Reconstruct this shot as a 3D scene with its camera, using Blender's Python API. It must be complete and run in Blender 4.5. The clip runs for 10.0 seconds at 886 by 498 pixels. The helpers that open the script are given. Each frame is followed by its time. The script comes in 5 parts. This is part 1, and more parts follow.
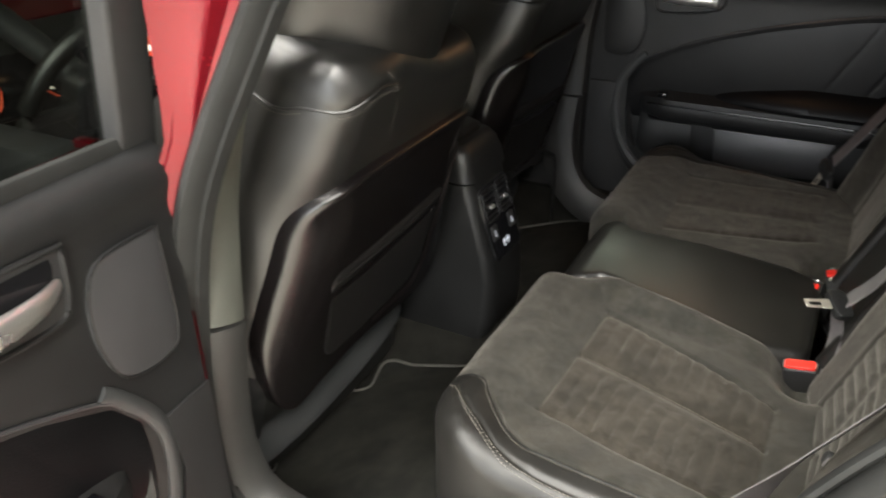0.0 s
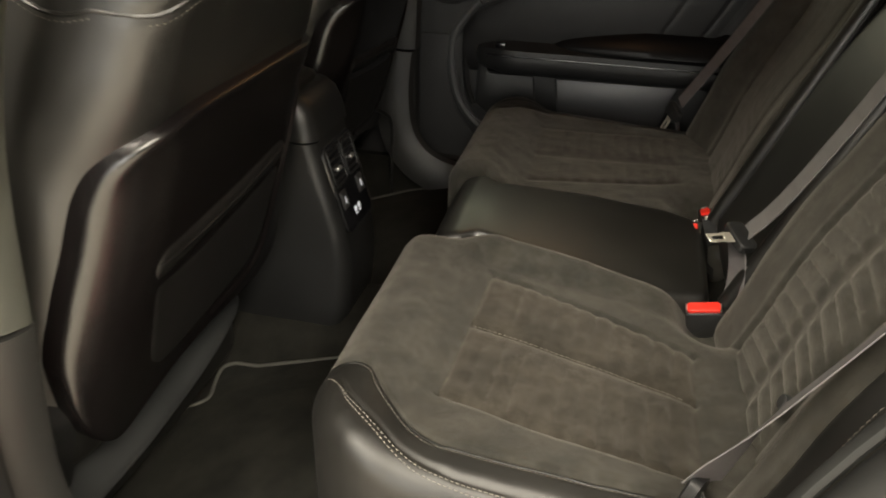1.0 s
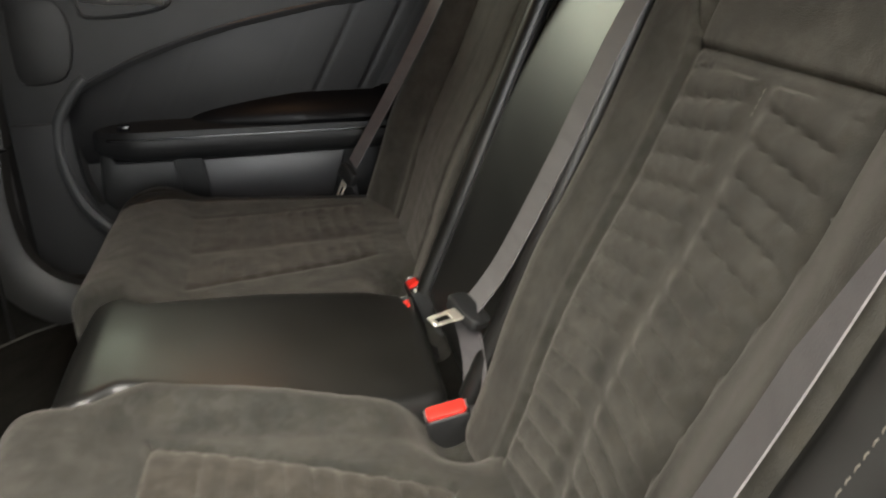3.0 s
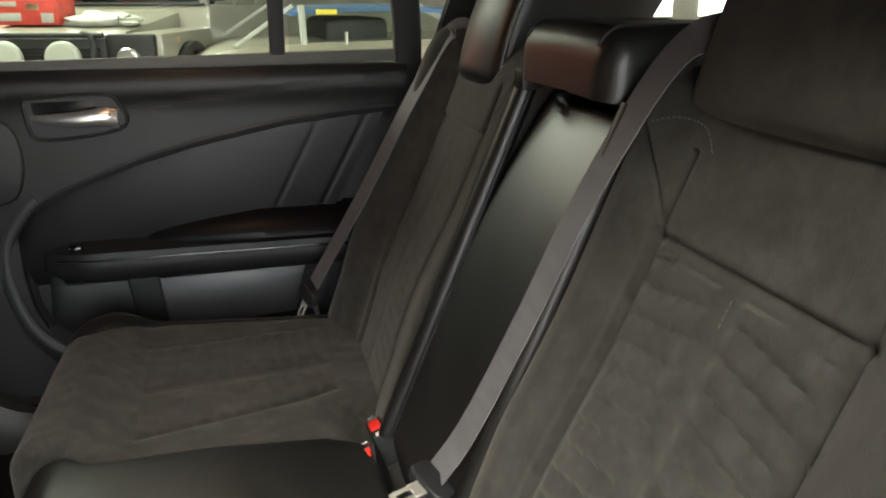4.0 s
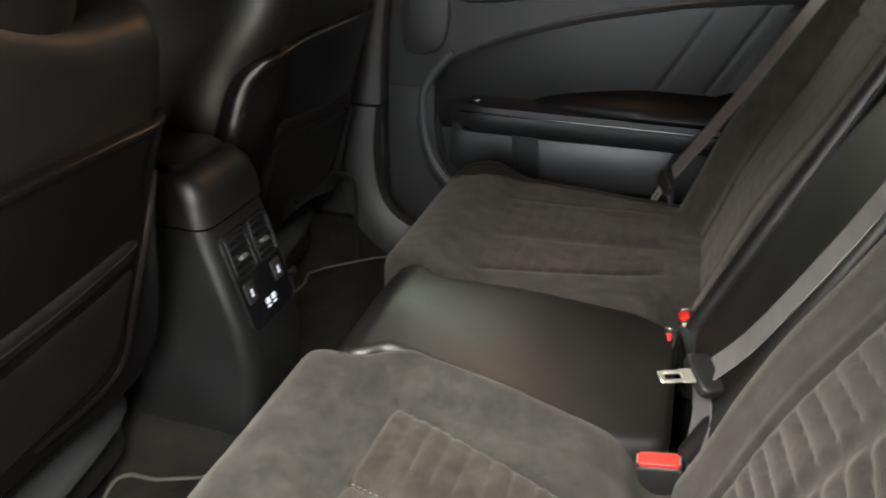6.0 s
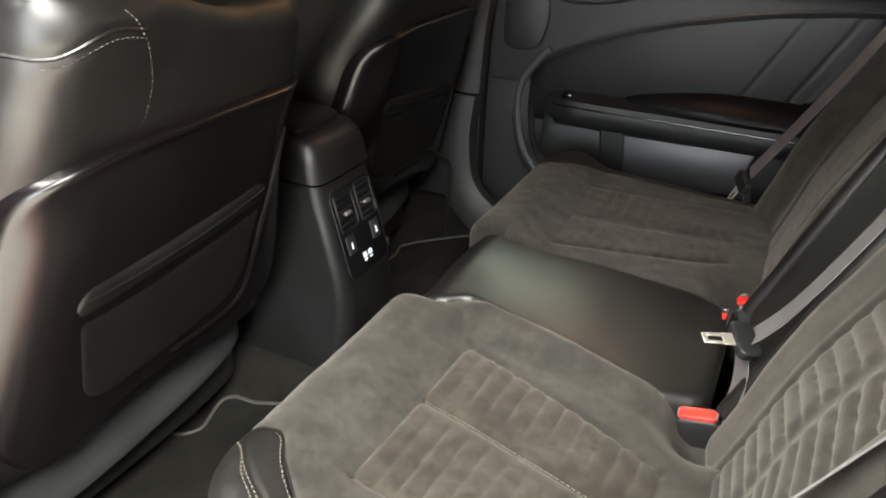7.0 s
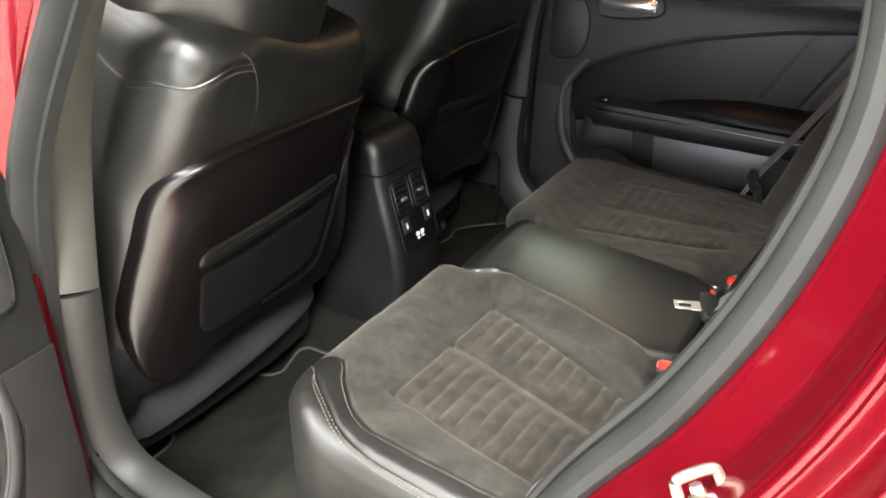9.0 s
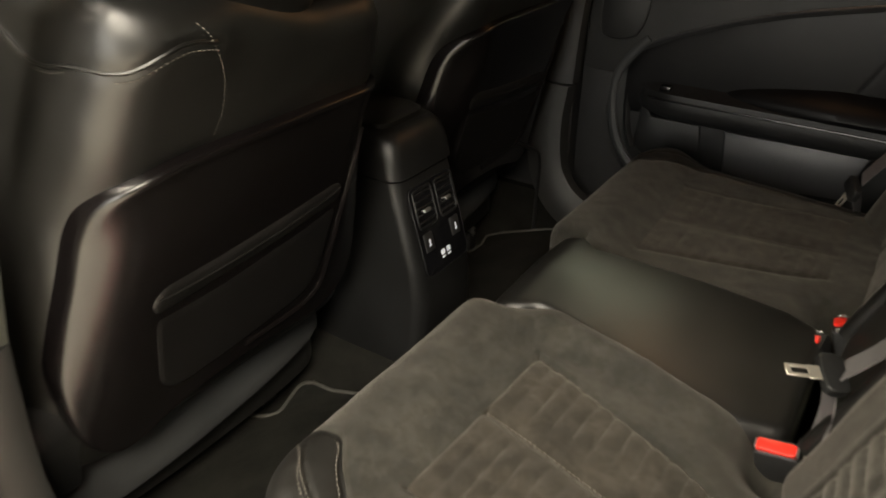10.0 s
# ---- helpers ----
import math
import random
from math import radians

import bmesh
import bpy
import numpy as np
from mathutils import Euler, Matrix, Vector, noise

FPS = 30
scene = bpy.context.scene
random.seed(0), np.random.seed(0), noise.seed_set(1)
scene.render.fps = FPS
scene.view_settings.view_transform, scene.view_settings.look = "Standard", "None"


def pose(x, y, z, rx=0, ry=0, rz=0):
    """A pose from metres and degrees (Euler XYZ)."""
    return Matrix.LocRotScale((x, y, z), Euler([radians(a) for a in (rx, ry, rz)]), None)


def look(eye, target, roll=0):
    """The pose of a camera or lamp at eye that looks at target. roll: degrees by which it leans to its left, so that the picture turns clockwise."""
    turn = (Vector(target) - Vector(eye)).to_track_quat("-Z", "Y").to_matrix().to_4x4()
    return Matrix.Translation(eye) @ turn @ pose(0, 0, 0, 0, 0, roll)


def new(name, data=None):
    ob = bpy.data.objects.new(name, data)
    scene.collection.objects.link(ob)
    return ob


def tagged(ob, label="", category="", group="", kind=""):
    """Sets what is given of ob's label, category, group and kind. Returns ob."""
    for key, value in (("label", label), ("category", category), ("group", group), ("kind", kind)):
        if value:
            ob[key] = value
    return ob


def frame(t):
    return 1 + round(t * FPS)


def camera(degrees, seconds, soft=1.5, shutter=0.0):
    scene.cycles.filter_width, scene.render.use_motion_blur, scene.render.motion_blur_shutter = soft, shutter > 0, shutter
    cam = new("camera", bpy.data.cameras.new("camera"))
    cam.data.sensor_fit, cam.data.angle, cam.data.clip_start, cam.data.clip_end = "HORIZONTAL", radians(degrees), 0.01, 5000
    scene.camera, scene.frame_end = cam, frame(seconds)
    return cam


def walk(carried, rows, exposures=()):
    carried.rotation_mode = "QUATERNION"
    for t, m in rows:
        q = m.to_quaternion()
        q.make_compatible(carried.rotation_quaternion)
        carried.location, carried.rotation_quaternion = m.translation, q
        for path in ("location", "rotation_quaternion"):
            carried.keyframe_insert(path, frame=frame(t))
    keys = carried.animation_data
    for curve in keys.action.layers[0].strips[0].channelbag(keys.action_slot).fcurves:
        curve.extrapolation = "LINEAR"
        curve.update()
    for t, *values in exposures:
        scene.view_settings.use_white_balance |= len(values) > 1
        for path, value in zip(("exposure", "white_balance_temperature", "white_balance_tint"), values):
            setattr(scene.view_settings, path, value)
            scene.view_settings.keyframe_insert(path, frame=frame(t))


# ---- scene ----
cam = camera(60.1, 10.0, soft=1.8, shutter=0.4)
PATH = [
    (0, (0.106, -0.061, 1.309), (-0.746, 1.477, 0.356), -0.9),
    (0.5, (0.02, -0.008, 1.245), (-0.553, 1.644, 0.274), 0.9),
    (1, (-0.038, 0.072, 1.157), (-0.433, 1.779, 0.193), 1.5),
    (1.5, (-0.083, 0.144, 1.078), (-0.281, 1.892, 0.126), 1.4),
    (2, (-0.097, 0.198, 1.049), (-0.07, 1.971, 0.125), 1.1),
    (2.5, (-0.075, 0.285, 1.059), (0.158, 2.064, 0.176), 1.0),
    (3, (-0.026, 0.378, 1.049), (0.349, 2.183, 0.274), -0.4),
    (3.2, (-0.009, 0.401, 1.059), (0.402, 2.214, 0.321), -0.9),
    (4.3, (-0.003, 0.443, 1.161), (0.479, 2.289, 0.559), 0.1),
    (4.5, (0.008, 0.442, 1.161), (0.466, 2.295, 0.564), -0.4),
    (5, (-0.009, 0.446, 1.146), (0.336, 2.289, 0.45), 0.8),
    (5.5, (0.056, 0.424, 1.14), (-0.095, 2.225, 0.282), 0.1),
    (6, (0.083, 0.368, 1.162), (-0.439, 2.072, 0.254), 0.9),
    (6.2, (0.098, 0.345, 1.158), (-0.505, 2.031, 0.266), 1.4),
    (7.3, (0.159, 0.2, 1.185), (-0.599, 1.81, 0.272), 2.3),
    (7.5, (0.164, 0.189, 1.194), (-0.605, 1.792, 0.28), 2.2),
    (8, (0.203, 0.136, 1.22), (-0.609, 1.717, 0.302), 1.9),
    (8.5, (0.271, 0.073, 1.265), (-0.589, 1.624, 0.34), 1.4),
    (9, (0.323, 0.031, 1.288), (-0.58, 1.55, 0.351), 1.1),
    (9.5, (0.268, 0.101, 1.264), (-0.669, 1.589, 0.312), 0.9),
    (10, (0.164, 0.281, 1.207), (-0.786, 1.746, 0.232), 0.9),
]
EXPOSURES = [(0, 0.28, 6450, 10), (0.5, -0.1, 7100, 10), (1, -0.05, 7300, 10), (1.5, 0.0, 7200, 10), (2, 0.32, 6950, 10), (2.5, 0.52, 6780, 10), (3, 0.6, 6600, 10), (4.5, 0.58, 6450, 10), (5, 0.46, 6850, 10), (5.5, 0.5, 6500, 10),
             (6, 0.82, 6350, 10), (7.5, 1.05, 6400, 10), (8.5, 1.18, 6350, 10), (9, 1.02, 6300, 10), (9.5, 0.68, 6750, 10), (10, -0.05, 7400, 10)]
walk(cam, [(t, look(eye, target, roll)) for t, eye, target, roll in PATH], EXPOSURES)

# ---- world and light ----
world = bpy.data.worlds.new("garage_world")
world.use_nodes = True
scene.world = world
world.node_tree.nodes["Background"].inputs[0].default_value = (0.75, 0.85, 1.0, 1)
world.node_tree.nodes["Background"].inputs[1].default_value = 0.6


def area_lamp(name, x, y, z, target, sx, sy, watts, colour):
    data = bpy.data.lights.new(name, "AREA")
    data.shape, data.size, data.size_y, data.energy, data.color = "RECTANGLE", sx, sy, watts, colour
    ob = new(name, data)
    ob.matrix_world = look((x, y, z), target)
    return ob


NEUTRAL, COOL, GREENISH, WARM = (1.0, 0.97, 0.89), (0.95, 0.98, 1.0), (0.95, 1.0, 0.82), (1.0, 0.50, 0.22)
# ceiling tubes, and an added fill lamp behind the camera in place of a roller door
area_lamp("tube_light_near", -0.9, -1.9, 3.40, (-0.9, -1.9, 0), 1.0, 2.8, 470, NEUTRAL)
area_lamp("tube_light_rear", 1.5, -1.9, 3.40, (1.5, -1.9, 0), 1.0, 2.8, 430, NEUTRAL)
# unseen lamp, added to put highlights on the leather middle seat
area_lamp("far_fill_light", -2.1, 6.9, 3.40, (-2.1, 6.9, 0), 2.2, 3.8, 300, GREENISH)
area_lamp("doorway_fill_light", 0.2, -4.3, 1.7, (0.2, 0, 1.3), 3.2, 2.4, 215, COOL)
area_lamp("courtesy_light", -0.12, 1.72, 1.330, (-0.18, 1.58, 0.5), 0.14, 0.05, 0.40, WARM)

# ---- materials ----
def material(name, colour, rough=0.5, metal=0.0, spec=0.5, var=0.15, scale=6.0, grain=0.0, grain_scale=400.0, second=None,
             rough_var=0.08, sheen=0.0, coat=0.0, voronoi=False, stretch=(1, 1, 1), mottle=0.0):
    """A surface with wear at two scales: broad blotches, and fine grain that also lifts the surface."""
    m = bpy.data.materials.new(name)
    m.use_nodes = True
    nt = m.node_tree
    n, link = nt.nodes, nt.links.new
    b = n["Principled BSDF"]
    co = n.new("ShaderNodeTexCoord")
    mp = n.new("ShaderNodeMapping")
    mp.inputs["Scale"].default_value = stretch
    link(co.outputs["Object"], mp.inputs[0])
    big = n.new("ShaderNodeTexNoise")
    big.inputs["Scale"].default_value, big.inputs["Detail"].default_value, big.inputs["Roughness"].default_value = scale, 5, 0.6
    link(mp.outputs[0], big.inputs["Vector"])
    ramp = n.new("ShaderNodeValToRGB")
    c2 = second or tuple(min(1, c * (1 + var)) for c in colour)
    c1 = colour if second else tuple(c * (1 - var) for c in colour)
    ramp.color_ramp.elements[0].color, ramp.color_ramp.elements[1].color = (*c1, 1), (*c2, 1)
    ramp.color_ramp.elements[0].position, ramp.color_ramp.elements[1].position = 0.36, 0.64
    link(big.outputs["Fac"], ramp.inputs[0])
    if mottle:
        fine = n.new("ShaderNodeTexNoise")
        fine.inputs["Scale"].default_value, fine.inputs["Detail"].default_value, fine.inputs["Distortion"].default_value = scale * 2.6, 4, 0.6
        link(mp.outputs[0], fine.inputs["Vector"])
        fr = n.new("ShaderNodeValToRGB")
        fr.color_ramp.elements[0].position, fr.color_ramp.elements[1].position = 0.40, 0.60
        lo = 1 - mottle
        fr.color_ramp.elements[0].color, fr.color_ramp.elements[1].color = (lo, lo * 0.97, lo * 0.92, 1), (1, 1, 1, 1)
        link(fine.outputs["Fac"], fr.inputs[0])
        mul = n.new("ShaderNodeMix")
        mul.data_type, mul.blend_type = "RGBA", "MULTIPLY"
        mul.inputs[0].default_value = 1.0
        link(ramp.outputs[0], mul.inputs[6])
        link(fr.outputs[0], mul.inputs[7])
        link(mul.outputs[2], b.inputs["Base Color"])
    else:
        link(ramp.outputs[0], b.inputs["Base Color"])
    rr = n.new("ShaderNodeMapRange")
    rr.inputs["To Min"].default_value, rr.inputs["To Max"].default_value = max(0.02, rough - rough_var), min(1, rough + rough_var)
    link(big.outputs["Fac"], rr.inputs["Value"])
    link(rr.outputs[0], b.inputs["Roughness"])
    b.inputs["Metallic"].default_value = metal
    b.inputs["Specular IOR Level"].default_value = spec
    if sheen:
        b.inputs["Sheen Weight"].default_value, b.inputs["Sheen Roughness"].default_value = sheen, 0.5
        b.inputs["Sheen Tint"].default_value = (1.0, 0.93, 0.84, 1)
    if coat:
        b.inputs["Coat Weight"].default_value, b.inputs["Coat Roughness"].default_value = coat, 0.04
    if grain:
        g = n.new("ShaderNodeTexVoronoi" if voronoi else "ShaderNodeTexNoise")
        g.inputs["Scale"].default_value = grain_scale
        link(mp.outputs[0], g.inputs["Vector"])
        bump = n.new("ShaderNodeBump")
        bump.inputs["Strength"].default_value, bump.inputs["Distance"].default_value = grain, 0.0015
        link(g.outputs[0], bump.inputs["Height"])
        link(bump.outputs[0], b.inputs["Normal"])
    return m


def glass_material(name, tint=(0.9, 0.95, 0.93), rough=0.0, ior=1.45):
    m = bpy.data.materials.new(name)
    m.use_nodes = True
    nt = m.node_tree
    nt.nodes.clear()
    out, mix = nt.nodes.new("ShaderNodeOutputMaterial"), nt.nodes.new("ShaderNodeMixShader")
    tr, gl, fr = nt.nodes.new("ShaderNodeBsdfTransparent"), nt.nodes.new("ShaderNodeBsdfGlossy"), nt.nodes.new("ShaderNodeFresnel")
    tr.inputs[0].default_value = (*tint, 1)
    gl.inputs["Roughness"].default_value = 0.02 + rough
    fr.inputs[0].default_value = ior
    nt.links.new(fr.outputs[0], mix.inputs[0])
    nt.links.new(tr.outputs[0], mix.inputs[1])
    nt.links.new(gl.outputs[0], mix.inputs[2])
    nt.links.new(mix.outputs[0], out.inputs[0])
    return m


def glow_material(name, colour, strength):
    m = bpy.data.materials.new(name)
    m.use_nodes = True
    b = m.node_tree.nodes["Principled BSDF"]
    b.inputs["Base Color"].default_value = (*colour, 1)
    b.inputs["Emission Color"].default_value, b.inputs["Emission Strength"].default_value = (*colour, 1), strength
    return m


LEATHER = material("black_leather", (0.0072, 0.0070, 0.0064), 0.40, spec=0.68, var=0.25, scale=9, grain=0.06, grain_scale=700, rough_var=0.05)
BORDER_LEATHER = material("satin_black_leather", (0.0100, 0.0094, 0.0083), 0.48, spec=0.5, var=0.25, scale=9, grain=0.10, grain_scale=600, rough_var=0.06)
SUEDE = material("grey_suede", (0.0195, 0.0189, 0.0164), 0.95, spec=0.2, scale=22, second=(0.0372, 0.0353, 0.0302), grain=0.5, grain_scale=900, sheen=0.12, mottle=0.20)
SUEDE_DARK = material("brown_suede", (0.0185, 0.0160, 0.0126), 0.95, spec=0.2, scale=19, second=(0.0350, 0.0302, 0.0238), grain=0.5, grain_scale=900, sheen=0.12, mottle=0.30)
SHELL = material("seat_shell_plastic", (0.0042, 0.0033, 0.0034), 0.26, spec=0.62, var=0.12, scale=3, grain=0.04, grain_scale=1000, rough_var=0.03)
POCKET = material("map_pocket_cloth", (0.0045, 0.0040, 0.0038), 0.50, spec=0.45, var=0.2, scale=12, grain=0.2, grain_scale=700)
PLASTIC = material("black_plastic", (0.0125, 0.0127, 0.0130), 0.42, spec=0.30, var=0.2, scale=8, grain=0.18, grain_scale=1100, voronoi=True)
PLASTIC_DARK = material("matt_black_plastic", (0.015, 0.015, 0.0155), 0.60, var=0.2, scale=8, grain=0.1, grain_scale=900)
GLOSS_BLACK = material("gloss_black_plastic", (0.006, 0.006, 0.007), 0.12, var=0.2, scale=8, rough_var=0.03)
GREY_TRIM = material("grey_pillar_trim", (0.062, 0.064, 0.054), 0.6, var=0.08, scale=5, grain=0.15, grain_scale=1000, voronoi=True)
DARK_TRIM = material("dark_sill_trim", (0.024, 0.024, 0.023), 0.5, var=0.12, scale=5, grain=0.15, grain_scale=1000, voronoi=True)
RUBBER = material("door_seal_rubber", (0.019, 0.0195, 0.0190), 0.68, spec=0.22, var=0.15, scale=14, grain=0.06, grain_scale=500)
DOOR_LEATHER = material("door_insert_leather", (0.0042, 0.0042, 0.0046), 0.36, spec=0.17, var=0.2, scale=8, grain=0.15, grain_scale=520, voronoi=True)
CONSOLE = material("console_plastic", (0.0080, 0.0080, 0.0080), 0.42, spec=0.5, var=0.2, scale=8, grain=0.10, grain_scale=1100, voronoi=True)
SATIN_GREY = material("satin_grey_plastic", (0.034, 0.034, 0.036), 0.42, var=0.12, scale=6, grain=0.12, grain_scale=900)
CARPET = material("black_carpet", (0.0080, 0.0078, 0.0067), 0.98, spec=0.1, scale=16, second=(0.0150, 0.0144, 0.0124), grain=0.9, grain_scale=700)
MAT_PILE = material("floor_mat_pile", (0.0125, 0.0125, 0.0112), 0.98, spec=0.1, scale=13, second=(0.022, 0.0215, 0.0185), grain=0.9, grain_scale=800)
MAT_EDGE = material("mat_binding", (0.055, 0.054, 0.047), 0.8, var=0.15, scale=40, grain=0.3, grain_scale=900)
STITCH = material("pale_thread", (0.125, 0.115, 0.098), 0.8, var=0.15, scale=60)
WEBBING = material("belt_webbing", (0.112, 0.105, 0.108), 0.66, var=0.1, scale=12, grain=0.5, grain_scale=260, stretch=(1, 1, 6))
TONGUE = material("belt_tongue_steel", (0.62, 0.58, 0.50), 0.32, metal=0.75, var=0.08, scale=30)
CHROME = material("chrome", (0.80, 0.79, 0.77), 0.28, metal=0.92, var=0.04, scale=12, rough_var=0.05)
STRIKER_STEEL = material("zinc_plated_steel", (0.34, 0.31, 0.25), 0.42, metal=0.8, var=0.12, scale=40)
RED_BUTTON = material("red_release_button", (0.75, 0.03, 0.02), 0.35, var=0.1, scale=30)
RED_PAINT = material("red_metallic_paint", (0.125, 0.0012, 0.0060), 0.26, metal=0.55, spec=0.3, var=0.10, scale=4, coat=0.45, rough_var=0.04)
HEADLINER = material("headliner_cloth", (0.035, 0.035, 0.035), 0.95, var=0.1, scale=10, grain=0.4, grain_scale=700)
GLASS = glass_material("window_glass", (0.80, 0.86, 0.80))
TINTED = glass_material("tinted_window_glass", (0.14, 0.16, 0.14), ior=1.2)
DIAL_RED = glow_material("dial_red", (1.0, 0.12, 0.05), 0.5)
DIAL_WHITE = glow_material("dial_white", (1.0, 0.85, 0.7), 2.0)
LAMP_WARM = glow_material("courtesy_lens", (1.0, 0.6, 0.3), 3.0)
ICON_WHITE = glow_material("button_icon", (0.7, 0.75, 0.85), 0.25)
WHITE_PAINT = material("cream_vehicle_paint", (0.27, 0.255, 0.20), 0.35, var=0.06, scale=3, coat=0.5)
BLUE_PAINT = material("blue_vehicle_paint", (0.10, 0.22, 0.45), 0.3, var=0.06, scale=3, coat=0.6)
LAMP_COVER = material("white_lamp_cover", (0.40, 0.42, 0.37), 0.5, var=0.05, scale=9)
TYRE = material("tyre_rubber", (0.02, 0.02, 0.02), 0.85, var=0.15, scale=20)
CONCRETE = material("garage_concrete", (0.74, 0.69, 0.60), 0.5, second=(0.82, 0.78, 0.69), scale=1.6, grain=0.3, grain_scale=60)
WALL_PAINT = material("garage_wall_paint", (0.28, 0.27, 0.23), 0.85, var=0.10, scale=1.5, grain=0.2, grain_scale=80)
RED_CARD = material("red_carton", (0.55, 0.06, 0.04), 0.6, var=0.2, scale=9)
PAPER = material("white_wrap", (0.42, 0.42, 0.38), 0.7, var=0.12, scale=14, grain=0.3, grain_scale=50)
DAYLIGHT_PANE = glow_material("daylight_pane", (0.9, 1.0, 0.85), 2.6)
SKY_PANE = glow_material("bright_daylight_pane", (0.94, 1.0, 0.90), 5.0)
AMBER = material("amber_metal", (0.60, 0.42, 0.28), 0.3, metal=0.9, var=0.1, scale=20)

# ---- helpers for shapes ----
def finish(name, bm, mat, parent=None, label="", smooth=True):
    me = bpy.data.meshes.new(name)
    bmesh.ops.recalc_face_normals(bm, faces=bm.faces)
    bm.to_mesh(me)
    bm.free()
    me.materials.append(mat)
    if smooth:
        me.polygons.foreach_set("use_smooth", [True] * len(me.polygons))
        me.set_sharp_from_angle(angle=radians(42))
    ob = new(name, me)
    if parent is not None:
        ob.parent = parent
    if label:
        tagged(ob, label)
    return ob


def part(name, bm, mat, parent, label="", smooth=True):
    return finish(name, bm, mat, parent, label, smooth)


def thing(name, label, category, group="", kind=""):
    return tagged(new(name), label, category, group, kind)


def box(bm, lo, hi, bevel=0.004, tf=None, segs=2):
    """A bevelled box between two corners, put through tf."""
    made = bmesh.ops.create_cube(bm, size=1.0)
    vs = made["verts"]
    for v in vs:
        v.co = Vector([l + (h - l) * (c + 0.5) for l, h, c in zip(lo, hi, v.co)])
    if bevel:
        es = list({e for v in vs for e in v.link_edges})
        out = bmesh.ops.bevel(bm, geom=es, offset=bevel, segments=segs, profile=0.5, affect="EDGES")
        vs = list({v for v in out["verts"]} | {v for v in vs if v.is_valid})
    if tf:
        for v in vs:
            v.co = tf(v.co)
    return bm


def prism(bm, outline, h0, h1, tf, inset=0.0):
    """A solid plate: an outline of (a, b) between the heights h0 and h1; its upper rim drawn in by inset."""
    ca, cb = sum(p[0] for p in outline) / len(outline), sum(p[1] for p in outline) / len(outline)
    rings = []
    levels = [(h0, 0.0), (h1 - inset * 0.6, 0.0), (h1 - inset * 0.15, 0.45 * inset), (h1, inset)] if inset else [(h0, 0.0), (h1, 0.0)]
    for h, ins in levels:
        ring = []
        for a, b in outline:
            d = math.hypot(a - ca, b - cb) or 1
            k = max(0.0, 1 - ins / d)
            ring.append(bm.verts.new(tf(Vector((ca + (a - ca) * k, cb + (b - cb) * k, h)))))
        rings.append(ring)
    n = len(outline)
    for r0, r1 in zip(rings, rings[1:]):
        for i in range(n):
            bm.faces.new((r0[i], r0[(i + 1) % n], r1[(i + 1) % n], r1[i]))
    bm.faces.new(rings[0][::-1])
    bm.faces.new(rings[-1])
    return bm


def smooth_line(points, per=8, closed=False):
    """A Catmull-Rom line through points."""
    ps = [Vector(p) for p in points]
    n = len(ps)
    out = []
    for i in range(n if closed else n - 1):
        p0 = ps[(i - 1) % n] if closed or i else ps[0]
        p1, p2 = ps[i], ps[(i + 1) % n]
        p3 = ps[(i + 2) % n] if closed or i + 2 < n else ps[-1]
        for k in range(per):
            t = k / per
            out.append(0.5 * (2 * p1 + (p2 - p0) * t + (2 * p0 - 5 * p1 + 4 * p2 - p3) * t * t + (3 * p1 - p0 - 3 * p2 + p3) * t ** 3))
    if not closed:
        out.append(ps[-1].copy())
    return out


def sweep(bm, path, profile, up, closed=False, closed_profile=True, cap=True):
    """Draws a profile of (side, out) along a path. up(i): the 'out' direction at the path's point i."""
    n = len(path)
    rings = []
    for i, p in enumerate(path):
        a = path[(i - 1) % n] if closed or i else path[0]
        b = path[(i + 1) % n] if closed or i + 1 < n else path[-1]
        t = (b - a).normalized()
        o = up(i) if callable(up) else Vector(up)
        s = t.cross(o).normalized()
        o = s.cross(t).normalized()
        rings.append([bm.verts.new(p + s * x + o * y) for x, y in profile])
    m = len(profile)
    for i in range(n if closed else n - 1):
        r0, r1 = rings[i], rings[(i + 1) % n]
        for j in range(m if closed_profile else m - 1):
            bm.faces.new((r0[j], r0[(j + 1) % m], r1[(j + 1) % m], r1[j]))
    if cap and closed_profile and not closed:
        bm.faces.new(rings[0][::-1])
        bm.faces.new(rings[-1])
    return bm


def circle(r, n=8, sx=1.0):
    return [(r * sx * math.cos(2 * math.pi * i / n), r * math.sin(2 * math.pi * i / n)) for i in range(n)]


def rounded(w, h, r, n=4):
    """The outline of a rounded rectangle, centred."""
    out = []
    for cx, cy, a0 in ((w - r, h - r, 0), (r - w, h - r, 90), (r - w, r - h, 180), (w - r, r - h, 270)):
        for i in range(n + 1):
            a = radians(a0 + 90 * i / n)
            out.append((cx + r * math.cos(a), cy + r * math.sin(a)))
    return out


def tube(bm, path, r, n=8, closed=False):
    def up(i):
        t = (path[min(i + 1, len(path) - 1)] - path[max(i - 1, 0)]).normalized()
        return Vector((0, 0, 1)) if abs(t.z) < 0.9 else Vector((1, 0, 0))
    return sweep(bm, path, circle(r, n), up, closed)


def resample(line, step):
    out, carry = [line[0].copy()], 0.0
    for a, b in zip(line, line[1:]):
        d = (b - a).length
        pos = step - carry
        while pos <= d:
            out.append(a.lerp(b, pos / d))
            pos += step
        carry = (carry + d) % step
    return out


